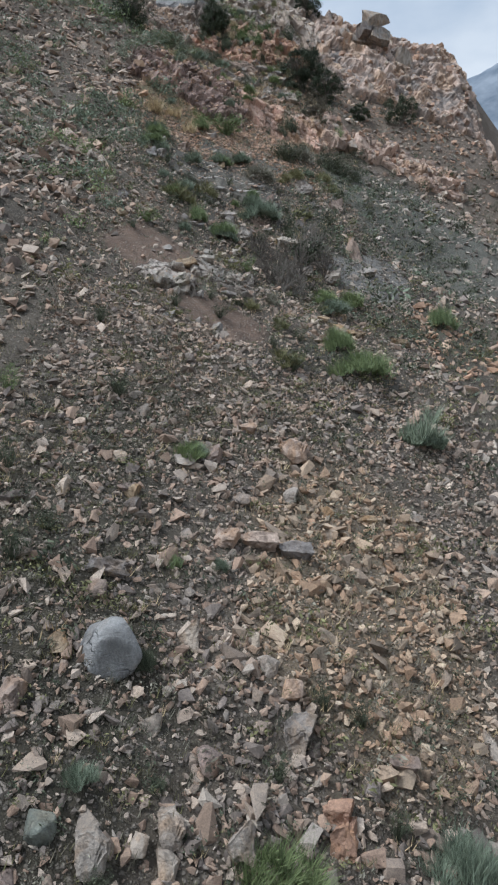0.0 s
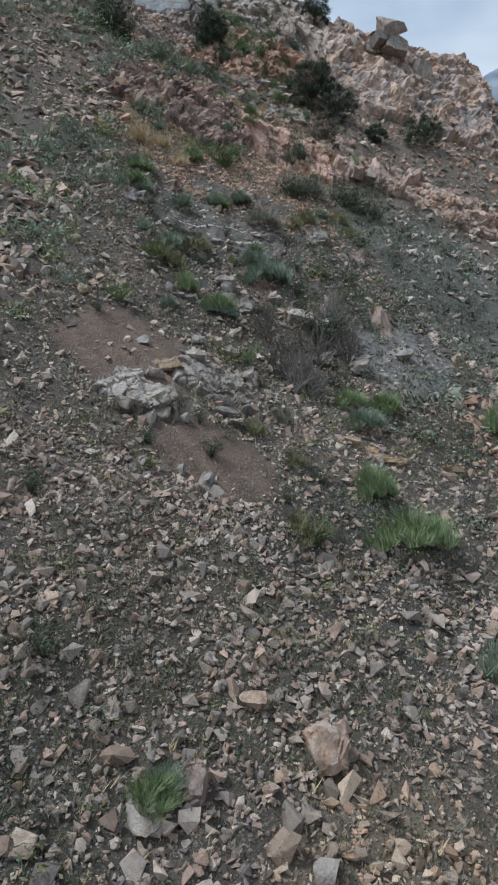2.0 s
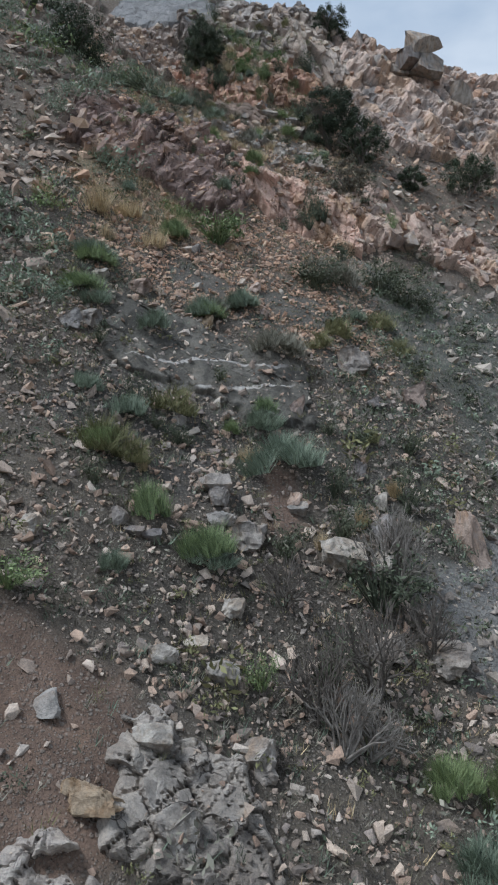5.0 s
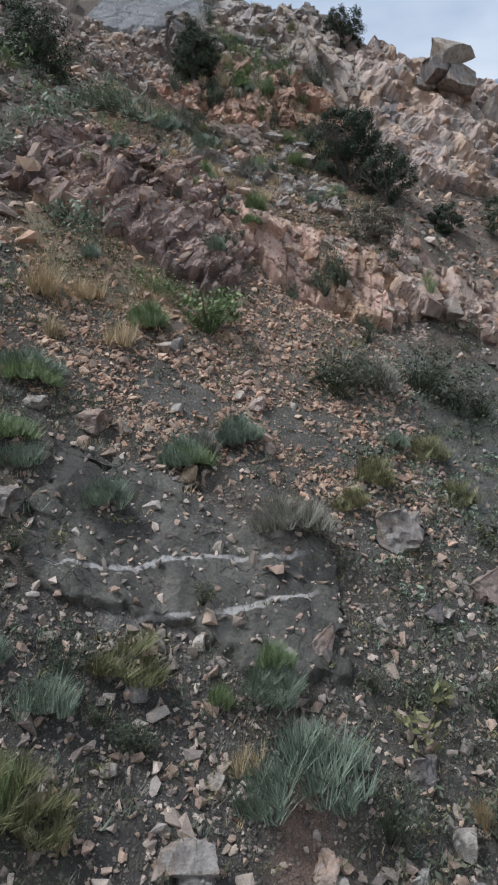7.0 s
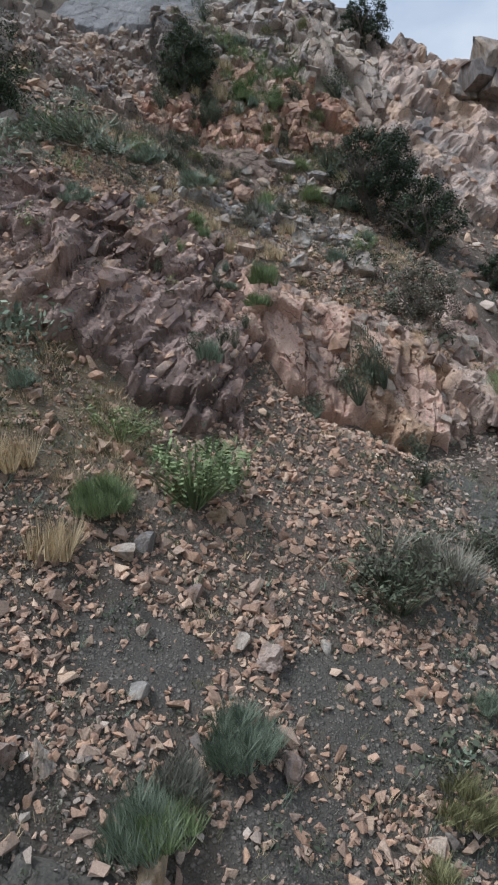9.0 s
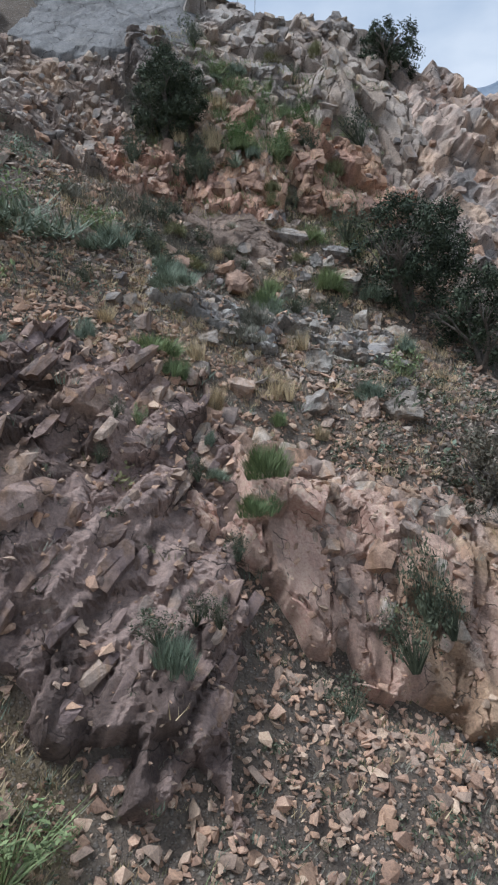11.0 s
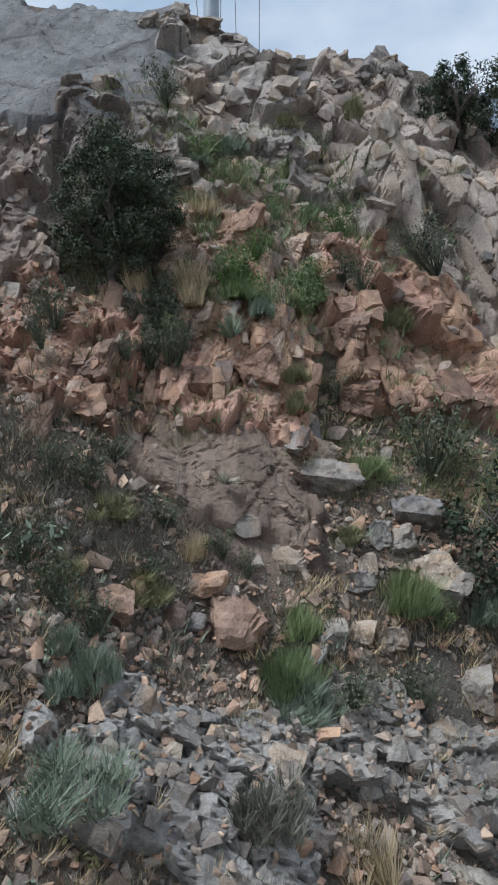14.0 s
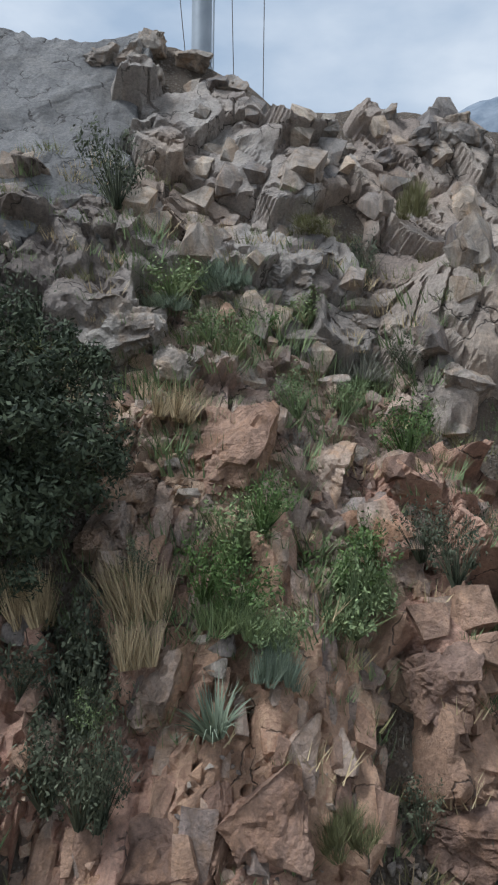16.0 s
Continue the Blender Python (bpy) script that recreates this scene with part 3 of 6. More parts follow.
def spread(fine0, fine1, step, ends, grow=1.16):
    a = list(np.arange(fine0, fine1, step))
    d, v = step, a[-1]
    while v < ends[1]:
        d *= grow
        v += d
        a.append(v)
    d, v = step, a[0]
    while v > ends[0]:
        d *= grow
        v -= d
        a.insert(0, v)
    return np.array(a)


gx, gy = np.meshgrid(spread(-12, 18, 0.24, (-2500, 2500)), spread(6, 64, 0.21, (-2500, 3500)))
fx, fy = gx.ravel(), gy.ravel()
ground = new("ground", mesh_from("ground", np.stack([fx, fy, surface(fx, fy)], 1), grid_faces(gx.shape[1], gx.shape[0]), soil_tone(fx, fy), False))
ground.data.materials.append(SOIL_MAT)
tagged(ground, "steep stony hillside of brown and grey soil", "ground", kind="structure")

# ---- stones ----
def ico(sub):
    bm = bmesh.new()
    bmesh.ops.create_icosphere(bm, subdivisions=sub, radius=1.0)
    v = np.array([q.co[:] for q in bm.verts])
    f = np.array([[q.index for q in p.verts] for p in bm.faces])
    bm.free()
    return v, f


def hewn(v, rng, cuts, deep):
    """Cuts flat faces off a round lump."""
    v = v.copy()
    for _ in range(cuts):
        n = rng.normal(size=3)
        n /= np.linalg.norm(n)
        over = np.maximum(v @ n - rng.uniform(deep[0], deep[1]), 0)
        v -= over[:, None] * n
    return v / np.abs(v).max(0)


def turn_matrices(rng, count, tip=0.6):
    a, b, c = rng.uniform(0, 2 * np.pi, count), rng.normal(0, tip, count), rng.normal(0, tip, count)
    ca, sa, cb, sb, cc, sc = np.cos(a), np.sin(a), np.cos(b), np.sin(b), np.cos(c), np.sin(c)
    z, o = np.zeros(count), np.ones(count)
    rz = np.stack([np.stack([ca, -sa, z], -1), np.stack([sa, ca, z], -1), np.stack([z, z, o], -1)], 1)
    rx = np.stack([np.stack([o, z, z], -1), np.stack([z, cb, -sb], -1), np.stack([z, sb, cb], -1)], 1)
    ry = np.stack([np.stack([cc, z, sc], -1), np.stack([z, o, z], -1), np.stack([-sc, z, cc], -1)], 1)
    return rx @ ry @ rz


# ---- crags: jointed bedrock standing out of the slope, with the blocks that its joints cut ----
def blocky(seed, cuts=8, sub=3, skew=0.35):
    """A joint block: a skewed lump with broken corners."""
    rng = np.random.default_rng(seed)
    v, f = ico(sub)
    v = v * 1.75
    for axis in range(3):
        for way in (1, -1):
            n = np.eye(3)[axis] * way + rng.normal(0, skew, 3)
            n /= np.linalg.norm(n)
            v -= np.maximum(v @ n - rng.uniform(0.6, 1.0), 0)[:, None] * n
    for _ in range(cuts):
        n = rng.normal(size=3)
        n /= np.linalg.norm(n)
        v -= np.maximum(v @ n - rng.uniform(0.7, 1.1), 0)[:, None] * n
    v = v * (1 + 0.16 * fractal(v[:, 0] * 1.7 + seed, v[:, 1] * 1.7 + v[:, 2] * 1.3, 5, seed % 8))[:, None]
    v = v - (v.max(0) + v.min(0)) / 2
    return v / np.abs(v).max(0), f


BLOCK_MESH = {}


def block_mesh(tint, i):
    """A joint block: a skewed box with broken-off corners."""
    if (tint, i) not in BLOCK_MESH:
        rng = np.random.default_rng(700 + i)
        bm = bmesh.new()
        bmesh.ops.create_cube(bm, size=2.0)
        for v in bm.verts:
            v.co += Vector(rng.normal(0, 0.2, 3))
        for k in range(7):
            n = Vector(rng.normal(size=3) * (1, 0.8, 1)).normalized()
            cut = bmesh.ops.bisect_plane(bm, geom=bm.verts[:] + bm.edges[:] + bm.faces[:], plane_co=n * rng.uniform(0.72, 1.15), plane_no=n, clear_outer=True)
            rim = [e for e in cut["geom_cut"] if isinstance(e, bmesh.types.BMEdge)]
            if len(rim) > 2:
                bmesh.ops.contextual_create(bm, geom=rim)
        bmesh.ops.triangulate(bm, faces=bm.faces[:])
        me = bpy.data.meshes.new("block")
        bm.to_mesh(me)
        bm.free()
        me.materials.append(ROCK[tint])
        BLOCK_MESH[tint, i] = me
    return BLOCK_MESH[tint, i]


LEVEL = Vector((1, 0, 0))
OUTWARD = Vector(OUT).normalized()
ALONG = (LEVEL - OUTWARD * LEVEL.dot(OUTWARD)).normalized()
UPSLOPE = OUTWARD.cross(ALONG) * -1
FACE = Matrix((ALONG, -OUTWARD, UPSLOPE if UPSLOPE.z > 0 else -UPSLOPE)).transposed().to_4x4()


def packed(c, rng):
    """Hearts, half sizes and stand-out of the blocks that a crag's joints cut, in slanting rows."""
    b0, b1, lean = c["block"][0], c["block"][1], c["lean"]
    y_of = np.linspace(c["y0"] - 0.2, c["y1"] + 0.2, 400)
    s_of = along(y_of)
    size = min(b0, b1)
    out = []
    for share, close in ((0.42, 0.6), (0.27, 0.42)):
        du, dv = b0 * share * close / c["pack"] ** 0.5, b1 * share * close / c["pack"] ** 0.5
        n = int((c["x1"] - c["x0"]) / du + 1), int((s_of[-1] - s_of[0]) / dv + 1)
        for i in range(n[0]):
            for j in range(n[1]):
                if share < 0.9 and rng.random() < 0.4:
                    continue
                s = s_of[0] + (j + 0.5 * (i % 2) + rng.normal(0, 0.22)) * dv
                x = c["x0"] + (i + rng.normal(0, 0.22)) * du + lean * (s - s_of[0]) * 0.5
                y = float(np.interp(s, s_of, y_of))
                grow = share * math.exp(rng.normal(0, 0.25))
                out.append((x, y, 0.56 * b0 * grow, 0.5 * size * grow, 0.56 * b1 * grow * rng.uniform(0.7, 1.1), rng.normal(0, 0.1) * size + (0.06 * size if share < 0.9 else 0)))
    return out


def crag(c):
    """Bedrock over a stretch of the slope, and the loose blocks on it."""
    x0, x1, y0, y1, block, seed, step = (c[k] for k in ("x0", "x1", "y0", "y1", "block", "seed", "step"))
    nx, ny = int((x1 - x0 + 1.2) / step), int((y1 - y0 + 1.0) / (step * 0.58))
    x, y = np.meshgrid(np.linspace(x0 - 0.6, x1 + 0.6, nx), np.linspace(y0 - 0.5, y1 + 0.5, ny))
    x, y = x.ravel(), y.ravel()
    _, d, mixv = hump(c, x, y)
    mixv = mixv[:, None]
    p = np.stack([x, y, surface(x, y)], 1) + OUT * d[:, None]
    tone = np.array(c["dark"]) * (1 - mixv) + np.array(c["light"]) * mixv
    s = along(y)
    if c["rust"]:
        iron = (c["rust"] * smooth(0.02, 0.14, fractal(x * 0.55 + 40, s * 0.4, 4, 3)))[:, None]
        tone = tone * (1 - iron) + np.array((0.56, 0.37, 0.23)) * (0.6 + 0.4 * mixv) * iron
    runs = smooth(0.03, 0.12, fractal(x * 2.6 - c["lean"] * s * 2.6, s * 0.55, 4, 5))[:, None]
    tone = tone * (1 - c["runs"] * runs)
    if seed == 19:
        tone = veined(x, y, tone)
    top = new("rock_outcrop")
    tagged(top, c["label"], "rock outcrop", "outcrops of the slope")
    bed = new("bedrock", mesh_from("bedrock", p, grid_faces(nx, ny), tone, True))
    bed.data.materials.append(CRAG_MAT)
    bed.parent = top
    rng = np.random.default_rng(60 + seed)
    rows = packed(c, rng) if c["pack"] else []
    keep = rng.random(len(rows)) < 0.12
    rows = [r for r, k in zip(rows, keep) if k]
    if len(rows) > 300:
        rows = [rows[i] for i in sorted(rng.choice(len(rows), 300, replace=False))]
    if not rows:
        return top
    bx, by = np.array([r[0] for r in rows]), np.array([r[1] for r in rows])
    m, bd, _ = hump(c, bx, by)
    bz = surface(bx, by)
    tilt = math.atan(c["lean"])
    for i, r in enumerate(rows):
        if m[i] < 0.4:
            continue
        at = Vector((bx[i], by[i], bz[i])) + Vector(OUT) * float(bd[i] + 0.5 * r[5] - 0.55 * r[3])
        ob = new("block", block_mesh(c["tints"][int(rng.integers(len(c["tints"])))], int(rng.integers(26))))
        turn = Euler((rng.normal(0, 0.13), rng.normal(tilt, 0.1), rng.normal(0, 0.16))).to_matrix().to_4x4()
        ob.matrix_world = Matrix.Translation(at) @ FACE @ turn @ Matrix.Diagonal((r[2], r[3], r[4], 1))
        ob.parent = top
    return top


for c_ in CRAGS:
    crag(c_)

def shard(seed):
    """A broken stone with few flat faces."""
    rng = np.random.default_rng(seed)
    bm = bmesh.new()
    for i in range(9):
        p = rng.normal(size=3)
        p = p / np.abs(p).max() ** 0.55 / np.linalg.norm(p) ** 0.45
        bm.verts.new(p * rng.uniform(0.8, 1.1))
    hull = bmesh.ops.convex_hull(bm, input=bm.verts[:])
    bmesh.ops.delete(bm, geom=list({g for k in ("geom_interior", "geom_unused") for g in hull[k] if isinstance(g, bmesh.types.BMVert)}), context="VERTS")
    bmesh.ops.triangulate(bm, faces=bm.faces[:])
    bm.verts.index_update()
    v, f = np.array([q.co[:] for q in bm.verts]), np.array([[q.index for q in p.verts] for p in bm.faces])
    bm.free()
    v = v - (v.max(0) + v.min(0)) / 2
    return v / np.abs(v).max(0), f


SMALL = [shard(100 + i) for i in range(40)]
SCREE_TONES = np.array(((0.46, 0.405, 0.35), (0.34, 0.30, 0.265), (0.43, 0.35, 0.29), (0.25, 0.232, 0.22), (0.52, 0.475, 0.425), (0.36, 0.285, 0.235)))
PINK_TONES = np.array(((0.52, 0.385, 0.300), (0.42, 0.30, 0.232), (0.53, 0.425, 0.335), (0.39, 0.315, 0.262), (0.50, 0.355, 0.262)))
GREY_TONES = np.array(((0.40, 0.385, 0.36), (0.30, 0.285, 0.265), (0.48, 0.46, 0.42), (0.24, 0.225, 0.21)))


def pinkness(x, y):
    p = smooth(34.5, 37.0, y) * (1 - smooth(47, 50, y)) * (1 - smooth(2.5, 5.0, x)) * smooth(-8, -5, x)
    return np.clip(p + 0.5 * smooth(46, 54, y) + reach_of(("", 8.2, 26.2, 2.4, 2.6), x, y), 0, 1)


def stoniness(x, y):
    d = 0.95 + 1.5 * fractal(x * 0.5, y * 0.5, 3, 5) + 0.05 * smooth(46, 50, y)
    for z in ZONES:
        m = reach_of(z, x, y)
        d = d * (1 - m) + z[6] * m
    return np.clip(d, 0.02, 1.6)


def strewn(count, x0, x1, y0, y1, median, spread_, cap, rng, sink=0.2):
    """Places, sizes and colours of scattered stones."""
    x, y = rng.uniform(x0, x1, count), rng.uniform(y0, y1, count)
    keep = rng.random(count) < stoniness(x, y) / 1.2 * (1 - 0.8 * rockiness(x, y))
    x, y = x[keep], y[keep]
    n = len(x)
    size = np.clip(median * np.exp(rng.normal(0, spread_, n)), 0.5 * median, cap)
    dims = size[:, None] * rng.uniform((0.8, 0.6, 0.32), (1.55, 1.05, 0.8), (n, 3)) * 0.5
    stand = relief(x, y)
    z = surface(x, y) + dims[:, 2] * (1 - 2 * sink)
    pk = rng.random(n) < pinkness(x, y)
    gr = rng.random(n) < np.clip(reach_of(ZONES[8], x, y) + reach_of(ZONES[7], x, y) + 0.12, 0, 1)
    tone = SCREE_TONES[rng.integers(0, len(SCREE_TONES), n)]
    tone = np.where(pk[:, None], PINK_TONES[rng.integers(0, len(PINK_TONES), n)], tone)
    tone = np.where(gr[:, None] & ~pk[:, None], GREY_TONES[rng.integers(0, len(GREY_TONES), n)], tone)
    tone = tone * (0.84 + 0.10 * smooth(17, 22, y) - 0.08 * smooth(46, 48, y) * (1 - smooth(52, 54, y)))[:, None] * rng.uniform(0.6, 1.15, (n, 1)) * np.array((1.13, 1.005, 0.915))
    warm = reach_of(ZONES[18], x, y)[:, None]
    tone = tone * (1 + warm * np.array((0.16, 0.09, -0.03)))
    return np.stack([x, y, z], 1) + OUT * stand[:, None], dims, tone, rng.integers(0, len(SMALL), n)


def stones_mesh(name, at, dims, tone, which, rng):
    # lie along the slope
    a = math.atan(0.78)
    lie = np.array(((1, 0, 0), (0, math.cos(a), -math.sin(a)), (0, math.sin(a), math.cos(a))))
    rot = lie[None] @ turn_matrices(rng, len(at), 0.42)
    vs, fs, ts, base = [], [], [], 0
    for k, (sv, sf) in enumerate(SMALL):
        pick = np.nonzero(which == k)[0]
        n = len(pick)
        v = np.einsum("nij,nkj->nki", rot[pick], sv[None] * dims[pick][:, None, :]) + at[pick][:, None, :]
        vs.append(v.reshape(-1, 3))
        fs.append((sf[None] + (base + np.arange(n) * len(sv))[:, None, None]).reshape(-1, 3))
        ts.append(np.repeat(tone[pick], len(sv), 0))
        base += n * len(sv)
    return mesh_from(name, np.concatenate(vs), np.concatenate(fs), np.concatenate(ts), True)


for label, args in (
        ("thin scatter of small angular stones over the hillside", (17000, -8, 12, 6, 54, 0.07, 0.5, 0.26)),
        ("dense pale scree of fist-sized broken stones", (36000, -5.5, 6.5, 6, 20.8, 0.066, 0.58, 0.36)),
        ("stony rubble between brown earth banks", (22000, -6, 7, 19.5, 36.5, 0.064, 0.58, 0.3)),
        ("reddish scree of broken stones below the ledge", (16000, -6, 4.5, 36.0, 44.5, 0.074, 0.5, 0.28)),
        ("grey-pink rubble of angular blocks above the ledge", (30000, -6, 6, 44.5, 55.5, 0.078, 0.46, 0.27)),
        ("stones and rubble of the far upper slope", (9500, -16, -6, 16, 56, 0.18, 0.55, 0.6)),
        ("stones strewn over the dark far slope", (9500, 6.5, 22, 16, 56, 0.17, 0.5, 0.55))):
    scree = new("scree", stones_mesh("scree", *strewn(*args, RNG), RNG))
    scree.data.materials.append(SCREE_MAT)
    tagged(scree, label, "scree", kind="stuff")

def crazed(seed, sub, skew=0.25, cells=46):
    """A joint block broken by finer joints: small faces stand in and out over it."""
    rng = np.random.default_rng(seed)
    v, f = blocky(seed, 10, sub, skew)
    for count, step, slope in ((cells // 6, 0.06, 0.1), (cells, 0.03, 0.12), (cells * 4, 0.012, 0.12)):
        hearts = rng.uniform(-1.1, 1.1, (count, 3))
        near = np.argmin(((v[:, None, :] - hearts[None]) ** 2).sum(2), 1)
        tilt = rng.normal(0, slope, (count, 3))
        out = rng.uniform(-step, step, count)[near] + ((v - hearts[near]) * tilt[near]).sum(1)
        v = v * (1 + out / np.maximum(np.linalg.norm(v, axis=1), 0.3))[:, None]
    v = v - (v.max(0) + v.min(0)) / 2
    return v / np.abs(v).max(0), f


BOULDERS = {}
for kind_, cuts_, deep_ in (("sharp", 15, (0.45, 0.78)), ("worn", 15, (0.55, 0.9)), ("slab", 12, (0.4, 0.8))):
    for i in range(8):
        rng_ = np.random.default_rng(500 + 31 * i + len(kind_))
        bv, bf = ico(4 if kind_ == "worn" else 3)
        bv = hewn(bv, rng_, cuts_, deep_) if kind_ == "worn" else blocky(520 + 7 * i + len(kind_), 9, 3, 0.3)[0]
        BOULDERS[kind_, i] = (bv, bf)
        if kind_ != "worn":
            BOULDERS[kind_ + " large", i] = crazed(520 + 7 * i + len(kind_), 4)
            BOULDERS[kind_ + " close", i] = crazed(520 + 7 * i + len(kind_), 5)
WORDS = {"grey": "grey granite", "pale": "pale beige granite", "white": "whitish quartzite", "pink": "pinkish granite", "red": "rust-red granite",
         "tan": "tan sandstone", "rust": "rusty orange granite", "purple": "purple-brown slate", "brown": "dark brown slate", "blue": "smooth blue-grey", "green": "greenish grey"}
BOULDER_MESH = {}


def boulder(tint, x, y, across, tall, out=0.12, tip=0.0, up=None, shape=""):
    """A boulder or block lying on the slope; across and tall in metres as seen from below."""
    i = int(abs(x * 37 + y * 53)) % 8
    kind_ = shape or "worn" if shape or tint in ("blue", "green") else ("slab" if max(across, tall) > 1.9 * min(across, tall) else "sharp")
    grade = kind_ + ("" if max(across, tall) < 0.4 or kind_ == "worn" else " close" if y > 52.5 and max(across, tall) > 0.55 else " large")
    key = (grade, i, tint)
    if key not in BOULDER_MESH:
        BOULDER_MESH[key] = mesh_from("boulder", *BOULDERS[grade, i], None, kind_ != "worn")
        BOULDER_MESH[key].materials.append(ROCK[tint])
    ob = new("boulder", BOULDER_MESH[key])
    z = float(surface(x, y))
    depth = 0.8 * min(across, tall) + 0.1 * max(across, tall)
    if rockiness(x, y)[0] > 0.5:
        out -= 0.3
    c = Vector((x, y, z)) + Vector(OUT) * (float(relief(x, y)[0]) + out * depth)
    if up is not None:
        c = Vector((x, y, min(up, z + 0.3 + 0.25 * tall)))
    ob.matrix_world = Matrix.LocRotScale(c, Euler((radians(-25 + (i * 7) % 21 - 10), radians(tip + (int(x * 91 + y * 17) % 21) - 10), radians((i * 11) % 30 - 15))), (across * 0.6, depth * 0.65, tall * 0.62))
    big = "large" if max(across, tall) > 0.7 else "small"
    return tagged(ob, f"{big} {'rounded' if kind_ == 'worn' else 'flat-sided' if kind_ == 'slab' else 'angular'} {WORDS[tint]} rock lying on the slope", "boulder", "boulders of the slope")


# ---- plants ----
def blades(rng, count, foot, high, fan, width, droop, segs=2):
    """Upright tapering blades from a common foot: arrays of corners and triangles."""
    a = rng.uniform(0, 2 * np.pi, count)
    r = foot * np.sqrt(rng.random(count))
    base = np.stack([r * np.cos(a), r * np.sin(a), np.zeros(count)], 1)
    a2 = a + rng.normal(0, 0.7, count)
    lean = fan * rng.random(count) ** 0.8
    h = high * rng.uniform(0.55, 1.0, count)
    way = np.stack([np.cos(a2), np.sin(a2), np.zeros(count)], 1)
    side = np.stack([-np.sin(a2 + 0.9), np.cos(a2 + 0.9), np.zeros(count)], 1)
    vs = []
    for k in range(segs + 1):
        t = k / segs
        mid = base + way * (h * lean * t)[:, None] + np.array((0, 0, 1.0)) * (h * (t - droop * lean * t * t))[:, None]
        w = width * (1 - t) * rng.uniform(0.7, 1.2, count)
        if k < segs:
            vs += [mid - side * w[:, None], mid + side * w[:, None]]
        else:
            vs += [mid]
    v = np.stack(vs, 1)
    f = []
    for k in range(segs - 1):
        f += [(2 * k, 2 * k + 1, 2 * k + 3), (2 * k, 2 * k + 3, 2 * k + 2)]
    f += [(2 * segs - 2, 2 * segs - 1, 2 * segs)]
    n = v.shape[1]
    return v.reshape(-1, 3), (np.array(f)[None] + (np.arange(count) * n)[:, None, None]).reshape(-1, 3)


def leaf_cloud(rng, centres, radii, per, leaf):
    """Small leaves scattered through clumps."""
    n = len(centres) * per
    c = np.repeat(centres, per, 0)
    d = rng.normal(size=(n, 3))
    d /= np.linalg.norm(d, axis=1)[:, None]
    c = c + d * (np.repeat(radii, per) * rng.random(n) ** 0.45)[:, None]
    u = rng.normal(size=(n, 3))
    u /= np.linalg.norm(u, axis=1)[:, None]
    w = np.cross(u, d)
    s = leaf * rng.uniform(0.6, 1.4, n)[:, None]
    v = np.stack([c - u * s, c + w * s * 0.45, c + u * s, c - w * s * 0.45], 1).reshape(-1, 3)
    return v, np.arange(n * 4).reshape(-1, 4)


PLANT = {}


def plant_mesh(kind_, tint, i):
    """Unit plants, one metre wide and high, in five growths each."""
    key = (kind_, tint, i)
    if key in PLANT:
        return PLANT[key]
    rng = np.random.default_rng(900 + i + 17 * len(kind_))
    if kind_ in ("tussock", "broom"):
        parts = []
        wide = kind_ == "broom"
        for k in range(72 if wide else 34):
            a, r = rng.uniform(0, 6.3), 0.40 * math.sqrt(rng.random())
            v, f = blades(rng, 36, 0.06 if wide else 0.08, rng.uniform(0.2, 0.4) if wide else rng.uniform(0.3, 0.55), 0.8, 0.005 if wide else 0.0075, 0.3, 2)
            parts.append((v + np.array((r * math.cos(a), r * math.sin(a), 0.42 * rng.uniform(0.35, 1.0) * (1 - (r / 0.42) ** 2))), f))
    elif kind_ == "leafy":
        q = rng.normal(size=(33, 3))
        q /= np.linalg.norm(q, axis=1)[:, None]
        q *= rng.random(33)[:, None] ** 0.45
        q = q * np.array((0.42, 0.42, 0.36)) + np.array((0, 0, 0.4))
        v, f = leaf_cloud(rng, q, rng.uniform(0.09, 0.18, 33), 25, 0.028)
        parts = [(v, np.concatenate([f[:, (0, 1, 2)], f[:, (0, 2, 3)]]))]
        for k in range(9):
            v, f = blades(rng, 8, 0.05, rng.uniform(0.5, 0.9), 0.8, 0.012, 0.2, 2)
            parts.append((v, f))
    elif kind_ == "straw":
        parts = []
        for k in range(8):
            a, r = rng.uniform(0, 6.3), 0.36 * math.sqrt(rng.random())
            v, f = blades(rng, 55, 0.08, rng.uniform(0.6, 1.0), 0.5, 0.009, 0.3, 2)
            parts.append((v + np.array((r * math.cos(a), r * math.sin(a), 0)), f))
    elif kind_ == "agave":
        parts = [blades(rng, 90, 0.07, 0.75, 1.4, 0.026, 0.55, 3)]
    else:
        parts = []
        for k in range(28):
            a, r = rng.uniform(0, 6.3), 0.44 * math.sqrt(rng.random())
            lift = 0.55 * (1 - (r / 0.46) ** 2) * rng.random()
            v, f = blades(rng, 40, 0.12, rng.uniform(0.22, 0.42), 1.0, 0.0085, 0.2, 2)
            parts.append((v + np.array((r * math.cos(a), r * math.sin(a), lift)), f))
    v = np.concatenate([p[0] for p in parts])
    off = np.cumsum([0] + [len(p[0]) for p in parts])[:-1]
    f = np.concatenate([p[1] + o for p, o in zip(parts, off)])
    PLANT[key] = mesh_from(kind_, v, f)
    PLANT[key].materials.append(LEAF[tint])
    return PLANT[key]


TINTWORD = {"lime": "bright green", "green": "green", "lush": "lush green leafy", "sage": "grey-green", "grey": "grey half-dry", "olive": "olive brown",
            "dark": "dark green", "straw": "yellow dried", "pale": "whitish withered"}


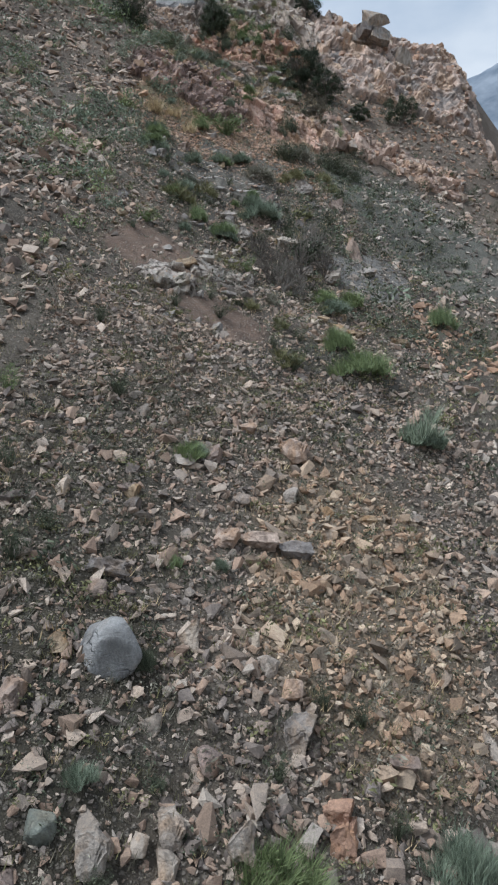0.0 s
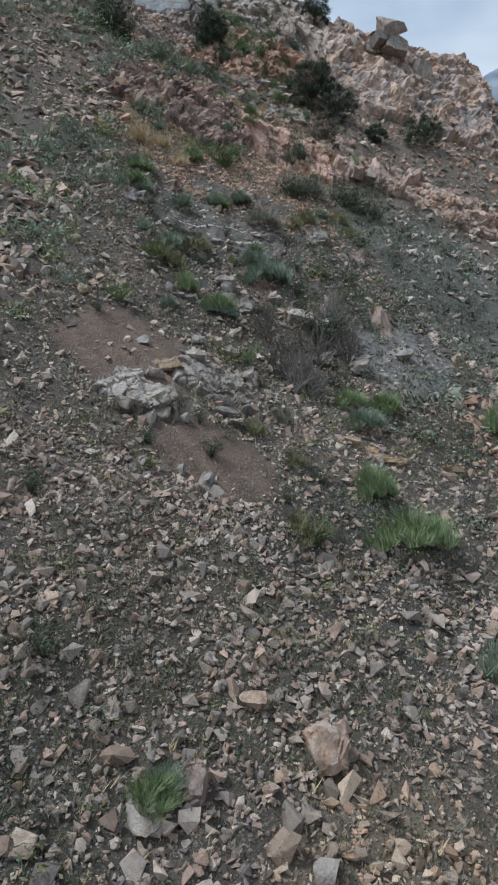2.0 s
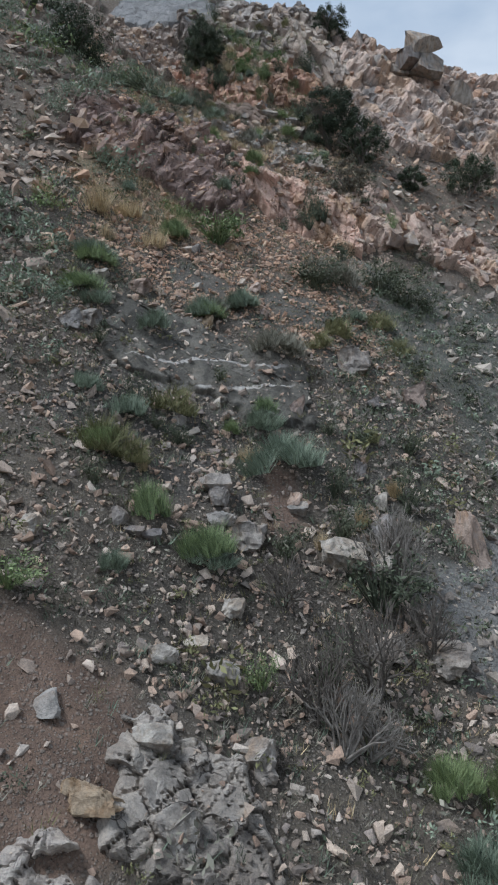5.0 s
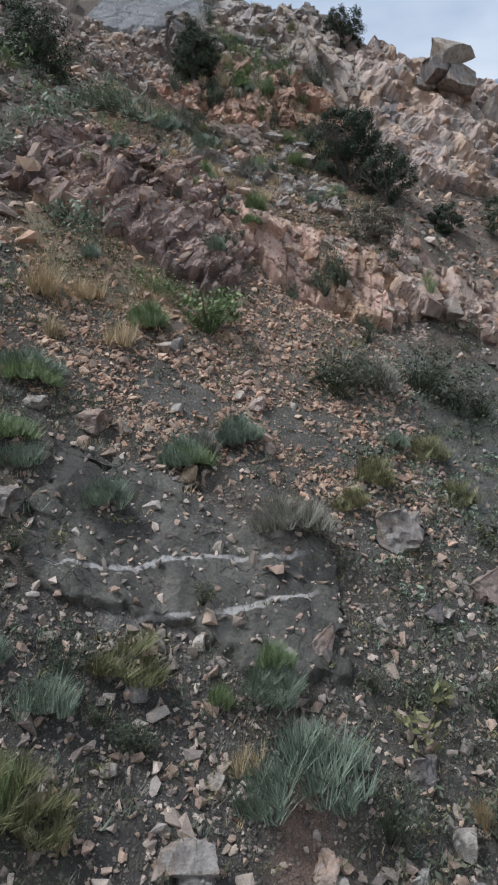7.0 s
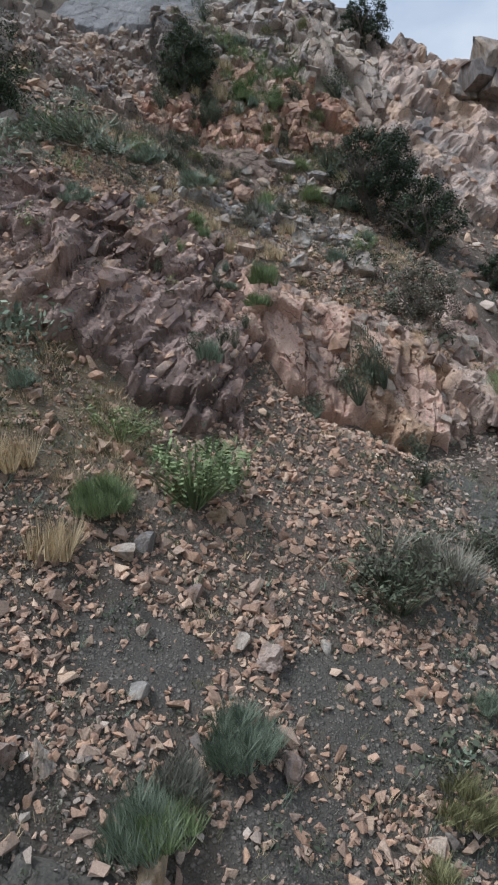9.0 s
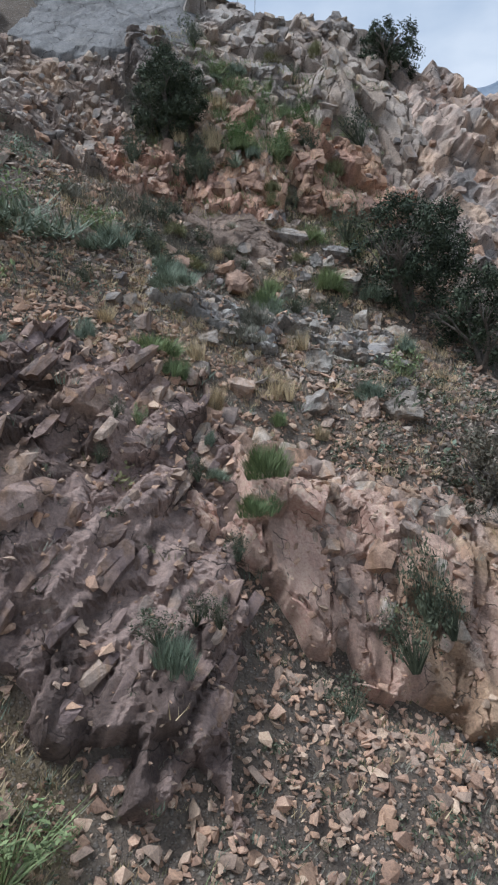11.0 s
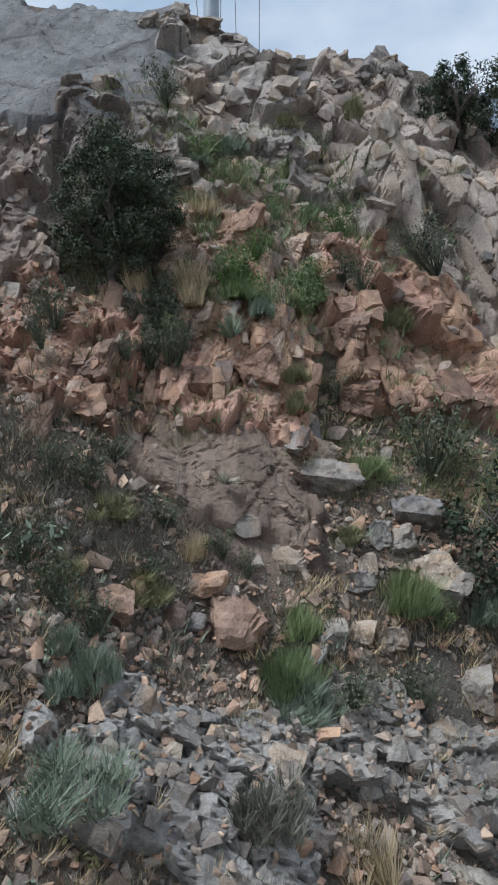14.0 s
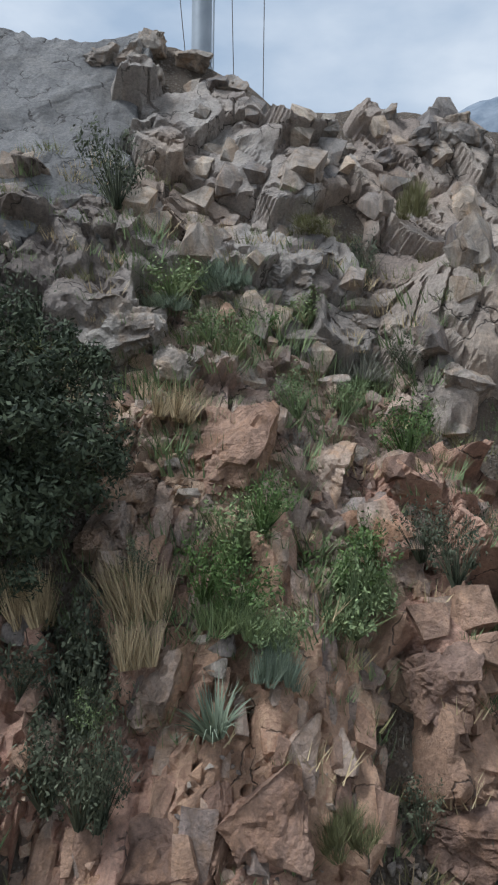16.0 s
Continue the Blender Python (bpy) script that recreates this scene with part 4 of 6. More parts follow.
def plant(name, kind_, tint, x, y, across, tall, words, group):
    i = int(abs(x * 41 + y * 29)) % 5
    ob = new(name, plant_mesh(kind_, tint, i))
    s = max(across, 0.12)
    rise = float(relief(x, y)[0]) + (0.14 if rockiness(x, y)[0] > 0.4 else 0.0)
    ob.matrix_world = Matrix.LocRotScale((x, y, float(surface(x, y)) - 0.05 * s) if not rise else Vector((x, y, float(surface(x, y)) - 0.05 * s)) + Vector(OUT) * rise, Euler((radians(12), 0, i * 1.3 + x)), (s, s, max(tall, 0.1) * 1.05))
    return tagged(ob, f"{TINTWORD[tint]} {words}", name.replace("_", " "), group)


def tussock(tint, x, y, across, tall):
    return plant("grass_tussock", "broom" if across > 0.95 else "tussock", tint, x, y, across * 1.1, tall * 1.05, "tussock of upright spiky blades among stones", "tussocks")


def shrub(tint, x, y, across, tall):
    return plant("shrub", "leafy" if tint in ("dark", "green", "lush") else "shrub", tint, x, y, across * 1.25, tall * 1.45, "low rounded shrub growing among stones", "shrubs")


def straw(tint, x, y, across, tall):
    return plant("dry_grass", "straw", tint, x, y, across * 1.25, tall * 1.15, "clump of thin grass stalks on the slope", "dry grass clumps")


def agave(tint, x, y, across, tall):
    return plant("rosette_plant", "agave", tint, x, y, across * 1.0, tall * 1.2, "rosette of long pointed leaves on a ledge", "rosettes")


def limb(verts, faces, a, b, ra, rb):
    """A tapered six-sided limb from a to b."""
    d = (b - a).normalized()
    u = d.orthogonal().normalized()
    w = d.cross(u)
    k = len(verts)
    for c, r in ((a, ra), (b, rb)):
        for i in range(6):
            q = c + (u * math.cos(i * math.pi / 3) + w * math.sin(i * math.pi / 3)) * r
            verts.append(q[:])
    faces += [(k + i, k + (i + 1) % 6, k + 6 + (i + 1) % 6, k + 6 + i) for i in range(6)]


def branching(rng, verts, faces, tips, a, d, length, r, level, spread_):
    b = a + d * length
    limb(verts, faces, a, b, r, r * 0.68)
    if level == 0:
        tips.append(b)
        return
    for _ in range(rng.randint(2, 3)):
        e = (d + Vector((rng.gauss(0, 1), rng.gauss(0, 1), rng.gauss(0.15, 0.6))) * spread_).normalized()
        branching(rng, verts, faces, tips, b, e, length * rng.uniform(0.6, 0.85), r * 0.62, level - 1, spread_)


def dead_shrub(tint, x, y, across, tall):
    rng = random.Random(int(x * 100 + y * 10))
    verts, faces, tips = [], [], []
    for _ in range(15):
        d = Vector((rng.gauss(0, 0.6), rng.gauss(0, 0.6), 0.7)).normalized()
        branching(rng, verts, faces, tips, Vector((rng.gauss(0, 0.06), rng.gauss(0, 0.06), 0)), d, 0.3, 0.022, 3, 0.5)
    ob = new("dead_shrub", mesh_from("dead_shrub", np.array(verts), np.array(faces)))
    ob.data.materials.append(dead if tint == "grey" else bark)
    ob.matrix_world = Matrix.LocRotScale((x, y, float(surface(x, y)) - 0.03), None, (across * 0.7, across * 0.7, tall * 0.9))
    return tagged(ob, "bare grey branching dead shrub on the slope", "dead shrub", "dead shrubs")


def tree(label, x, y, across, tall, tint="tree", seed=1, clumps=100, per=115, leaf=0.053, low=0.0):
    """A small evergreen: forked trunk, limbs, and a crown of leaf clumps with gaps."""
    rng = random.Random(seed)
    nr = np.random.default_rng(seed)
    top = new("tree")
    top.location = (x, y, float(surface(x, y)) - 0.08)
    verts, faces, tips = [], [], []
    for k in range(3):
        d = Vector((rng.gauss(0, 0.35), rng.gauss(0, 0.35), 1)).normalized()
        branching(rng, verts, faces, tips, Vector((rng.gauss(0, 0.05), rng.gauss(0, 0.05), 0)), d, tall * 0.24, 0.03 * tall, 4, 0.42)
    trunk = new("trunk", mesh_from("trunk", np.array(verts), np.array(faces)))
    trunk.data.materials.append(bark)
    trunk.parent = top
    cs, rs = [], []
    for k in range(clumps):
        q = nr.normal(size=3)
        q = q / np.linalg.norm(q) * nr.random() ** 0.4
        wide = 1.0 - 0.25 * max(q[2], 0) ** 2
        cs.append((q[0] * across * 0.46 * wide, q[1] * across * 0.46 * wide, tall * (low + (1 - low) * (0.5 + 0.47 * q[2]))))
        rs.append(nr.uniform(0.06, 0.13) * across)
    v, f = leaf_cloud(nr, np.array(cs), np.array(rs), per, leaf)
    crown = new("crown", mesh_from("crown", v, f))
    crown.data.materials.append(LEAF[tint])
    crown.parent = top
    return tagged(top, label, "tree", "trees of the slope")


tree("dark evergreen juniper against the crag", -2.84, 55.78, 2.6, 3.6, seed=3, clumps=190, per=210, leaf=0.036)
tree("wide dark evergreen tree above the ledge", 4.28, 52.84, 3.6, 3.6, seed=4, clumps=130, per=140)
tree("dark tree leaning out beside the ledge", 5.87, 51.53, 2.8, 3.0, seed=9, clumps=90)
tree("dark airy tree standing on the ridge", 5.25, 61.21, 2.9, 2.6, seed=5, clumps=120, per=110)
tree("dark evergreen bush under the far crag", -8.35, 48.4, 3.6, 2.8, seed=6)
tree("brown twiggy bush hanging over the ledge", 4.57, 46.88, 2.1, 2.6, "brush", 7, clumps=70, per=110, leaf=0.04)
tree("dark bush under the pink cliff", 11.51, 51.94, 3.2, 2.4, seed=8, clumps=70)
tree("dark evergreen bush by the cliff foot", 8.34, 51.33, 1.8, 1.4, seed=12, clumps=50)
tree("dark bush on the upper slope", -11.50, 53.50, 3.0, 2.2, seed=13, clumps=60)

# ---- dry grass between the stones ----
def grass_field(label, count, x0, x1, y0, y1, tint, tall, keep_of, seed, bare=0.8, fine=False):
    rng = np.random.default_rng(seed)
    v0, f0 = blades(np.random.default_rng(seed + 1), 26 if fine else 14, 0.75, 1.0, 0.8, 0.028 if fine else 0.038, 0.3, 1)
    x, y = rng.uniform(x0, x1, count), rng.uniform(y0, y1, count)
    keep = rng.random(count) < keep_of(x, y) * (1 - bare * rockiness(x, y))
    x, y = x[keep], y[keep]
    n = len(x)
    a, s = rng.uniform(0, 6.3, n), tall * rng.uniform(0.5, 1.3, n)
    c, sn_ = np.cos(a) * s, np.sin(a) * s
    v = np.stack([v0[None, :, 0] * c[:, None] - v0[None, :, 1] * sn_[:, None] + x[:, None],
                  v0[None, :, 0] * sn_[:, None] + v0[None, :, 1] * c[:, None] + y[:, None],
                  v0[None, :, 2] * s[:, None] + (surface(x, y) - 0.01)[:, None]], 2) + OUT * relief(x, y)[:, None, None]
    f = f0[None] + (np.arange(n) * len(v0))[:, None, None]
    ob = new("grass_field", mesh_from("grass_field", v.reshape(-1, 3), f.reshape(-1, 3)))
    ob.data.materials.append(LEAF[tint])
    return tagged(ob, label, "grass", kind="stuff")


def grassiness(x, y, shift=0):
    d = 0.42 + 1.5 * fractal(x * 0.6 + 0.6 * shift, y * 0.6, 4, 7)
    for z in ZONES:
        m = reach_of(z, x, y)
        d = d * (1 - m) + z[7] * 0.42 * m
    return np.clip(d, 0.0, 1.0)


grass_field("sparse dull brown-grey grass tufts between the stones", 5500, -7, 10, 6, 50, "grey", 0.19, grassiness, 21)
grass_field("sparse olive grass tufts between the stones", 4500, -7, 10, 6, 50, "olive", 0.19, lambda x, y: grassiness(x, y, 40), 22)
grass_field("thin straw-coloured grass between the stones", 4500, -7, 10, 6, 50, "straw", 0.2, lambda x, y: grassiness(x, y, 80) * (0.4 + 0.6 * np.maximum(reach_of(ZONES[10], x, y), reach_of(ZONES[18], x, y))), 23)
grass_field("orange-straw grass in a band under the ledge", 2400, -7.5, -2.4, 38.0, 42.0, "straw", 0.26, lambda x, y: np.clip(0.15 + 3 * fractal(x * 0.7, y * 0.7, 3, 2), 0, 1), 26)
grass_field("grey-green herbs dotting the upper slope", 5000, -12, 16, 22, 54, "sage", 0.26, lambda x, y: grassiness(x, y, -40), 24)
grass_field("dark low herbs dotting the slope", 3500, -7, 10, 6, 50, "dark", 0.18, lambda x, y: grassiness(x, y, -80), 25)
grass_field("dull brown tufts thick on the lower scree", 3500, -6, 6, 6, 37, "brush", 0.2, lambda x, y: grassiness(x, y, 7), 30)


def bushes(label, count, x0, x1, y0, y1, tint, size, keep_of, seed):
    """Many small round bushes, too far off to tell apart singly."""
    rng = np.random.default_rng(seed)
    many, per, leaf = (12, 15, 0.04) if size > 0.9 else (6, 9, 0.068)
    q = rng.normal(size=(many, 3)) * np.array((0.23, 0.23, 0.10)) + np.array((0, 0, 0.26))
    v0, f0 = leaf_cloud(rng, q, rng.uniform(0.14, 0.24, many), per, leaf)
    x, y = rng.uniform(x0, x1, count), rng.uniform(y0, y1, count)
    keep = rng.random(count) < keep_of(x, y) * (1 - 0.7 * rockiness(x, y))
    x, y = x[keep], y[keep]
    n = len(x)
    a, s = rng.uniform(0, 6.3, n), size * np.exp(rng.normal(-0.2, 0.4, n))
    c, d = np.cos(a) * s, np.sin(a) * s
    v = np.stack([v0[None, :, 0] * c[:, None] - v0[None, :, 1] * d[:, None] + x[:, None], v0[None, :, 0] * d[:, None] + v0[None, :, 1] * c[:, None] + y[:, None],
                  v0[None, :, 2] * s[:, None] + (surface(x, y) - 0.02)[:, None]], 2) + OUT * relief(x, y)[:, None, None]
    ob = new("bushes", mesh_from("bushes", v.reshape(-1, 3), (f0[None] + (np.arange(n) * len(v0))[:, None, None]).reshape(-1, 4)))
    ob.data.materials.append(LEAF[tint])
    return tagged(ob, label, "bushes", kind="stuff")


bushes("grey-green bushlets scattered in bands over the slope", 680, -16, -4.7, 26, 54, "sage", 1.35, lambda x, y: 0.12 + 0.88 * smooth(0.0, 0.08, fractal(x * 0.3, y * 0.45, 3, 3)), 31)
bushes("green bushlets on the far upper slope", 260, -16, -4.8, 22, 54, "green", 1.1, lambda x, y: 0.15 + 0.85 * smooth(0.0, 0.08, fractal(x * 0.3 + 30, y * 0.45, 3, 3)), 36)
bushes("grey-green bushlets on the slope above the ledge", 300, -8, 6, 46.8, 52, "sage", 0.5, lambda x, y: grassiness(x, y, 33), 32)
bushes("dark bushlets scattered over the dark slope", 600, 4.5, 22, 24, 50, "dark", 0.95, lambda x, y: np.clip(grassiness(x, y, 60) * 1.4, 0, 1), 33)
bushes("olive bushlets scattered over the slope", 620, -14, 16, 18, 50, "olive", 0.6, lambda x, y: grassiness(x, y, 50), 34)
bushes("brown-grey round tufts between the stones", 900, -7, 7.5, 6, 40, "grey", 0.42, lambda x, y: grassiness(x, y, 15), 37)
bushes("dull brown round tufts thick on the lower scree", 1900, -6, 6.5, 6, 37, "brush", 0.37, lambda x, y: grassiness(x, y, 7), 39)
bushes("dark green low tufts among the reddish scree", 900, -6, 5, 34, 44, "dark", 0.32, lambda x, y: grassiness(x, y, 44), 40)
bushes("olive round tufts between the stones", 1300, -7, 7.5, 6, 34, "olive", 0.4, lambda x, y: grassiness(x, y, 25), 38)
bushes("dark bushlets between the stones", 1200, -8, 7, 6, 40, "dark", 0.5, lambda x, y: grassiness(x, y, 11), 35)
bushes("grey-green bushlets over the dark middle slope", 420, 2.2, 11, 25, 43, "sage", 0.62, lambda x, y: 0.25 + 0.75 * smooth(-0.03, 0.08, fractal(x * 0.5 + 70, y * 0.5, 3, 3)), 48)
bushes("dark green bushlets crowding the edge of the rubble slope", 260, 1.6, 6, 46.6, 50.2, "dark", 0.5, lambda x, y: 0.2 + 0.8 * smooth(1.5, 3.2, x), 51)
bushes("dark bushlets over the dark middle slope", 520, 2.0, 11, 25, 43, "dark", 0.6, lambda x, y: 0.25 + 0.75 * smooth(-0.03, 0.08, fractal(x * 0.5 + 20, y * 0.5, 3, 3)), 49)
grass_field("green grass on the ledges of the crags", 2600, -4, 4.5, 54.3, 60.2, "green", 0.27, lambda x, y: np.clip(0.6 + 2 * fractal(x * 0.9, y * 0.9, 3, 1), 0, 1), 41, 0.86, True)
grass_field("olive grass on the ledges of the crags", 2400, -4, 4.5, 54.0, 60.2, "olive", 0.25, lambda x, y: np.clip(0.5 + 2 * fractal(x * 0.9 + 30, y * 0.9, 3, 1), 0, 1), 42, 0.86, True)
grass_field("straw-coloured grass on the ledges of the crags", 1600, -4, 4.5, 54.0, 60.0, "straw", 0.3, lambda x, y: np.clip(0.2 + 2 * fractal(x * 0.9 + 60, y * 0.9, 3, 1), 0, 1), 43, 0.8, True)
grass_field("fresh green grass filling the hollow under the summit", 600, -2.2, 2.4, 55.7, 59.0, "green", 0.34, lambda x, y: np.clip(0.5 + 2.5 * fractal(x * 0.9 + 11, y * 0.9, 3, 1), 0, 1), 46, 0.25, True)
grass_field("grey-brown grass between the upper blocks", 2600, -5, 5, 49.5, 56, "grey", 0.2, lambda x, y: grassiness(x, y, 5), 45, 0.95, True)
grass_field("dry straw grass between the blocks of the rubble slope", 1900, -6, 5, 46.5, 53, "straw", 0.26, lambda x, y: (1 - reach_of(ZONES[9], x, y)) * np.clip(0.3 + 2.5 * fractal(x * 0.8 + 55, y * 0.8, 3, 4), 0, 1), 47, 0.8, True)
grass_field("dark brown scrub on the brushy ledge", 1500, -5, 4, 50.8, 54.2, "brush", 0.3, lambda x, y: (1 - reach_of(ZONES[9], x, y)) * np.clip(0.3 + 2 * fractal(x * 0.8 + 90, y * 0.8, 3, 1), 0, 1), 44, 0.95, True)


# ---- steel pylon of the cableway and its ropes, beyond the ridge ----
def tube(name, a, b, r0, r1, sides, material, parent=None):
    a, b = Vector(a), Vector(b)
    d = (b - a).normalized()
    u = d.orthogonal().normalized()
    w = d.cross(u)
    vs = [(c + (u * math.cos(2 * math.pi * i / sides) + w * math.sin(2 * math.pi * i / sides)) * r)[:] for c, r in ((a, r0), (b, r1)) for i in range(sides)]
    fs = [(i, (i + 1) % sides, sides + (i + 1) % sides, sides + i) for i in range(sides)]
    ob = new(name, mesh_from(name, np.array(vs), np.array(fs), None, False))
    ob.data.materials.append(material)
    ob.parent = parent
    return ob


PX, PY = -1.85, 70.0
foot = float(surface(PX, PY))
pylon = new("cableway_pylon")
tagged(pylon, "round galvanised steel pylon standing behind the ridge", "pylon")
tube("mast", (PX, PY, foot - 0.5), (PX - 0.15, PY, foot + 30), 0.33, 0.27, 28, steel, pylon)
for zz in (66.8, 64.2):
    tube("flange", (PX - 0.03, PY, zz), (PX - 0.03, PY, zz + 0.12), 0.38, 0.38, 28, steel, pylon)
for i, (x_, z_) in enumerate(((PX + 0.36, 65.4),)):
    tube("ladder_rail", (x_, PY - 0.3, foot), (x_ - 0.1, PY - 0.3, foot + 28), 0.03, 0.03, 6, steel, pylon)
for a, b in (((-1.85, 69.0, 60.0), (-3.2, 69.0, 72.0)), ((-0.75, 69.0, 60.0), (-1.3, 69.0, 75.0)), ((0.02, 69.0, 58.0), (-0.05, 69.0, 76.0))):
    tagged(tube("steel_cable", a, b, 0.013, 0.013, 6, bark), "thin dark steel cable rising beside the pylon", "cable", "cables")

# a thin cable lying down the bare bank under the red crag
verts_, faces_ = [], []
line_ = [Vector((x_, y_, float(surface(x_, y_)))) + OUTWARD * 0.3 for x_, y_ in ((-1.66, 54.75), (-1.64, 54.4), (-1.55, 53.9), (-1.47, 53.4), (-1.45, 52.85))]
for a, b in zip(line_, line_[1:]):
    limb(verts_, faces_, a, b, 0.008, 0.008)
fallen = new("steel_cable", mesh_from("steel_cable", np.array(verts_), np.array(faces_), None, False))
fallen.data.materials.append(bark)
tagged(fallen, "thin dark cable hanging down the bare pinkish bank", "cable", "cables")

# ---- far mountain beyond the falling ridge, its haze painted into the colour ----
mx_, my_ = np.meshgrid(np.linspace(60, 900, 90), np.linspace(420, 760, 50))
mx_, my_ = mx_.ravel(), my_.ravel()
mz = (195 + 0.68 * mx_ + 70 * fractal(mx_ * 0.012, my_ * 0.012, 6, 3)) * np.exp(-((my_ - 600) / 260) ** 2) + 6
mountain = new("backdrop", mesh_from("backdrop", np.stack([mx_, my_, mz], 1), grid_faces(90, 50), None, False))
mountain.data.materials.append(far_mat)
tagged(mountain, "distant mountain side tinted blue-grey by painted haze", "mountain", kind="structure")

# ---- boulders and plants, from the foot of the slope up to the ridge ----
# the balanced rock on the falling ridge
for tint_, x_, y_, z_, sx, sy, sz, tip_ in (("grey", 11.5, 59.2, 52.9, 1.3, 1.1, 0.85, 18), ("grey", 10.1, 58.8, 53.5, 0.75, 0.8, 0.65, -8), ("grey", 10.85, 58.9, 54.45, 1.2, 0.95, 0.8, -14), ("grey", 13.2, 59.3, 51.0, 1.0, 0.9, 0.8, 20), ("grey", 9.2, 59.6, 52.9, 0.8, 0.8, 0.5, 0), ("grey", 8.1, 59.8, 53.7, 0.7, 0.7, 0.5, 0)):
    b_ = boulder(tint_, x_, y_, 1, 1, shape="worn")
    b_.data = mesh_from("boulder", *blocky(int(900 + 10 * x_), 7, 4, 0.22))
    b_.data.materials.append(ROCK[tint_])
    b_.matrix_world = Matrix.LocRotScale((x_, y_, z_), Euler((0, radians(tip_), 0.3)), (sx, sy, sz))
    tagged(b_, "grey granite boulder piled on the skyline ridge")
boulder("pink", -2.62, 7.40, 0.17, 0.17)
shrub("dark", -1.64, 7.49, 0.31, 0.22)
boulder("grey", -1.79, 7.78, 0.36, 0.46)
boulder("green", -2.41, 7.81, 0.34, 0.39)
boulder("pale", -0.94, 7.94, 0.26, 0.32)
boulder("pale", -1.29, 8.00, 0.20, 0.23)
tussock("lime", 0.32, 8.03, 1.33, 1.00)
boulder("pale", -0.94, 8.25, 0.31, 0.41)
tussock("sage", -2.07, 8.30, 0.48, 0.44)
boulder("grey", -0.10, 8.30, 0.31, 0.41)
shrub("dark", -1.15, 8.55, 0.39, 0.28)
boulder("pink", -3.15, 9.00, 0.33, 0.44)
boulder("red", 1.22, 8.83, 0.32, 0.48)
tussock("sage", 2.75, 8.88, 1.11, 1.19)
boulder("pink", -0.52, 9.16, 0.34, 0.34)
boulder("red", 1.15, 9.13, 0.42, 0.34)
shrub("dark", 1.98, 9.11, 0.30, 0.38)
shrub("dark", 0.39, 9.20, 0.38, 0.38)
boulder("pale", -1.36, 9.34, 0.27, 0.23)
boulder("pale", 1.71, 9.49, 0.24, 0.22)
boulder("pink", 2.22, 9.87, 0.37, 0.29)
tussock("dark", -1.51, 9.91, 0.38, 0.53)
boulder("blue", -2.07, 9.94, 0.84, 0.78)
boulder("tan", -2.77, 9.93, 0.33, 0.33)
boulder("grey", 0.67, 9.91, 0.44, 0.63)
shrub("dark", 1.72, 10.29, 0.38, 0.43)
boulder("pink", 0.67, 10.41, 0.30, 0.26)
shrub("dark", 1.16, 10.38, 0.34, 0.43)
boulder("pale", 3.79, 10.71, 0.19, 0.44)
boulder("pale", 0.32, 10.69, 0.31, 0.31)
boulder("pale", -0.94, 10.71, 0.27, 0.44)
boulder("pink", -2.42, 10.91, 0.31, 0.27)
shrub("dark", -3.82, 10.93, 0.45, 0.63)
boulder("grey", -3.68, 11.18, 0.28, 0.28)
boulder("grey", -2.37, 11.36, 0.69, 0.32)
shrub("dark", -3.48, 11.76, 0.48, 0.39)
tussock("green", -1.30, 11.83, 0.29, 0.42)
tussock("sage", -0.52, 12.17, 0.30, 0.44)
boulder("pale", -3.48, 12.67, 0.23, 0.31)
boulder("pale", -1.16, 12.72, 0.23, 0.23)
boulder("grey", -2.23, 12.85, 0.30, 0.29)
shrub("dark", -4.51, 12.84, 0.43, 0.58)
boulder("pink", -0.45, 13.05, 0.48, 0.41)
boulder("tan", -2.28, 13.18, 0.27, 0.29)
boulder("pink", -2.35, 13.22, 0.35, 0.31)
boulder("grey", 0.88, 13.23, 0.55, 0.44)
boulder("pink", 0.18, 13.26, 0.63, 0.41)
boulder("pale", -2.69, 14.12, 0.31, 0.25)
boulder("pale", 1.65, 14.13, 0.31, 0.19)
boulder("pale", -0.17, 14.32, 0.36, 0.22)
boulder("tan", 1.73, 14.84, 0.31, 0.25)
boulder("grey", -1.43, 14.87, 0.42, 0.42)
boulder("grey", 0.88, 14.90, 0.28, 0.38)
boulder("tan", 2.58, 15.01, 0.38, 0.18)
tussock("green", -1.29, 15.03, 0.77, 0.68)
shrub("green", -5.28, 15.04, 0.57, 0.57)
tussock("sage", -1.15, 15.32, 0.57, 0.44)
boulder("pink", -0.80, 15.41, 0.33, 0.49)
boulder("pale", -2.54, 16.05, 0.23, 0.36)
boulder("pale", 3.81, 16.04, 0.40, 0.33)
boulder("pale", -2.04, 16.05, 0.24, 0.28)
shrub("dark", -3.10, 16.35, 0.68, 0.54)
boulder("pink", 1.09, 16.49, 0.58, 0.63)
boulder("pink", -0.03, 16.73, 0.35, 0.35)
shrub("sage", 4.69, 18.65, 0.97, 1.31)
tussock("sage", 4.91, 18.72, 1.15, 0.92)
shrub("dark", -4.17, 19.02, 0.47, 0.53)
boulder("white", -2.50, 20.49, 0.16, 0.29)
shrub("dark", 1.29, 20.43, 0.76, 0.68)
shrub("olive", 1.16, 20.56, 0.88, 0.69)
boulder("white", -2.35, 20.72, 0.20, 0.36)
boulder("white", -1.01, 20.94, 0.34, 0.51)
boulder("white", -1.57, 21.00, 0.19, 0.21)
boulder("grey", 2.69, 21.00, 0.32, 0.47)
tussock("green", 3.46, 21.16, 2.11, 1.67)
shrub("dark", -2.28, 21.39, 0.43, 0.43)
shrub("dark", 0.81, 21.40, 0.43, 0.43)
shrub("dark", -0.94, 21.89, 0.54, 0.46)
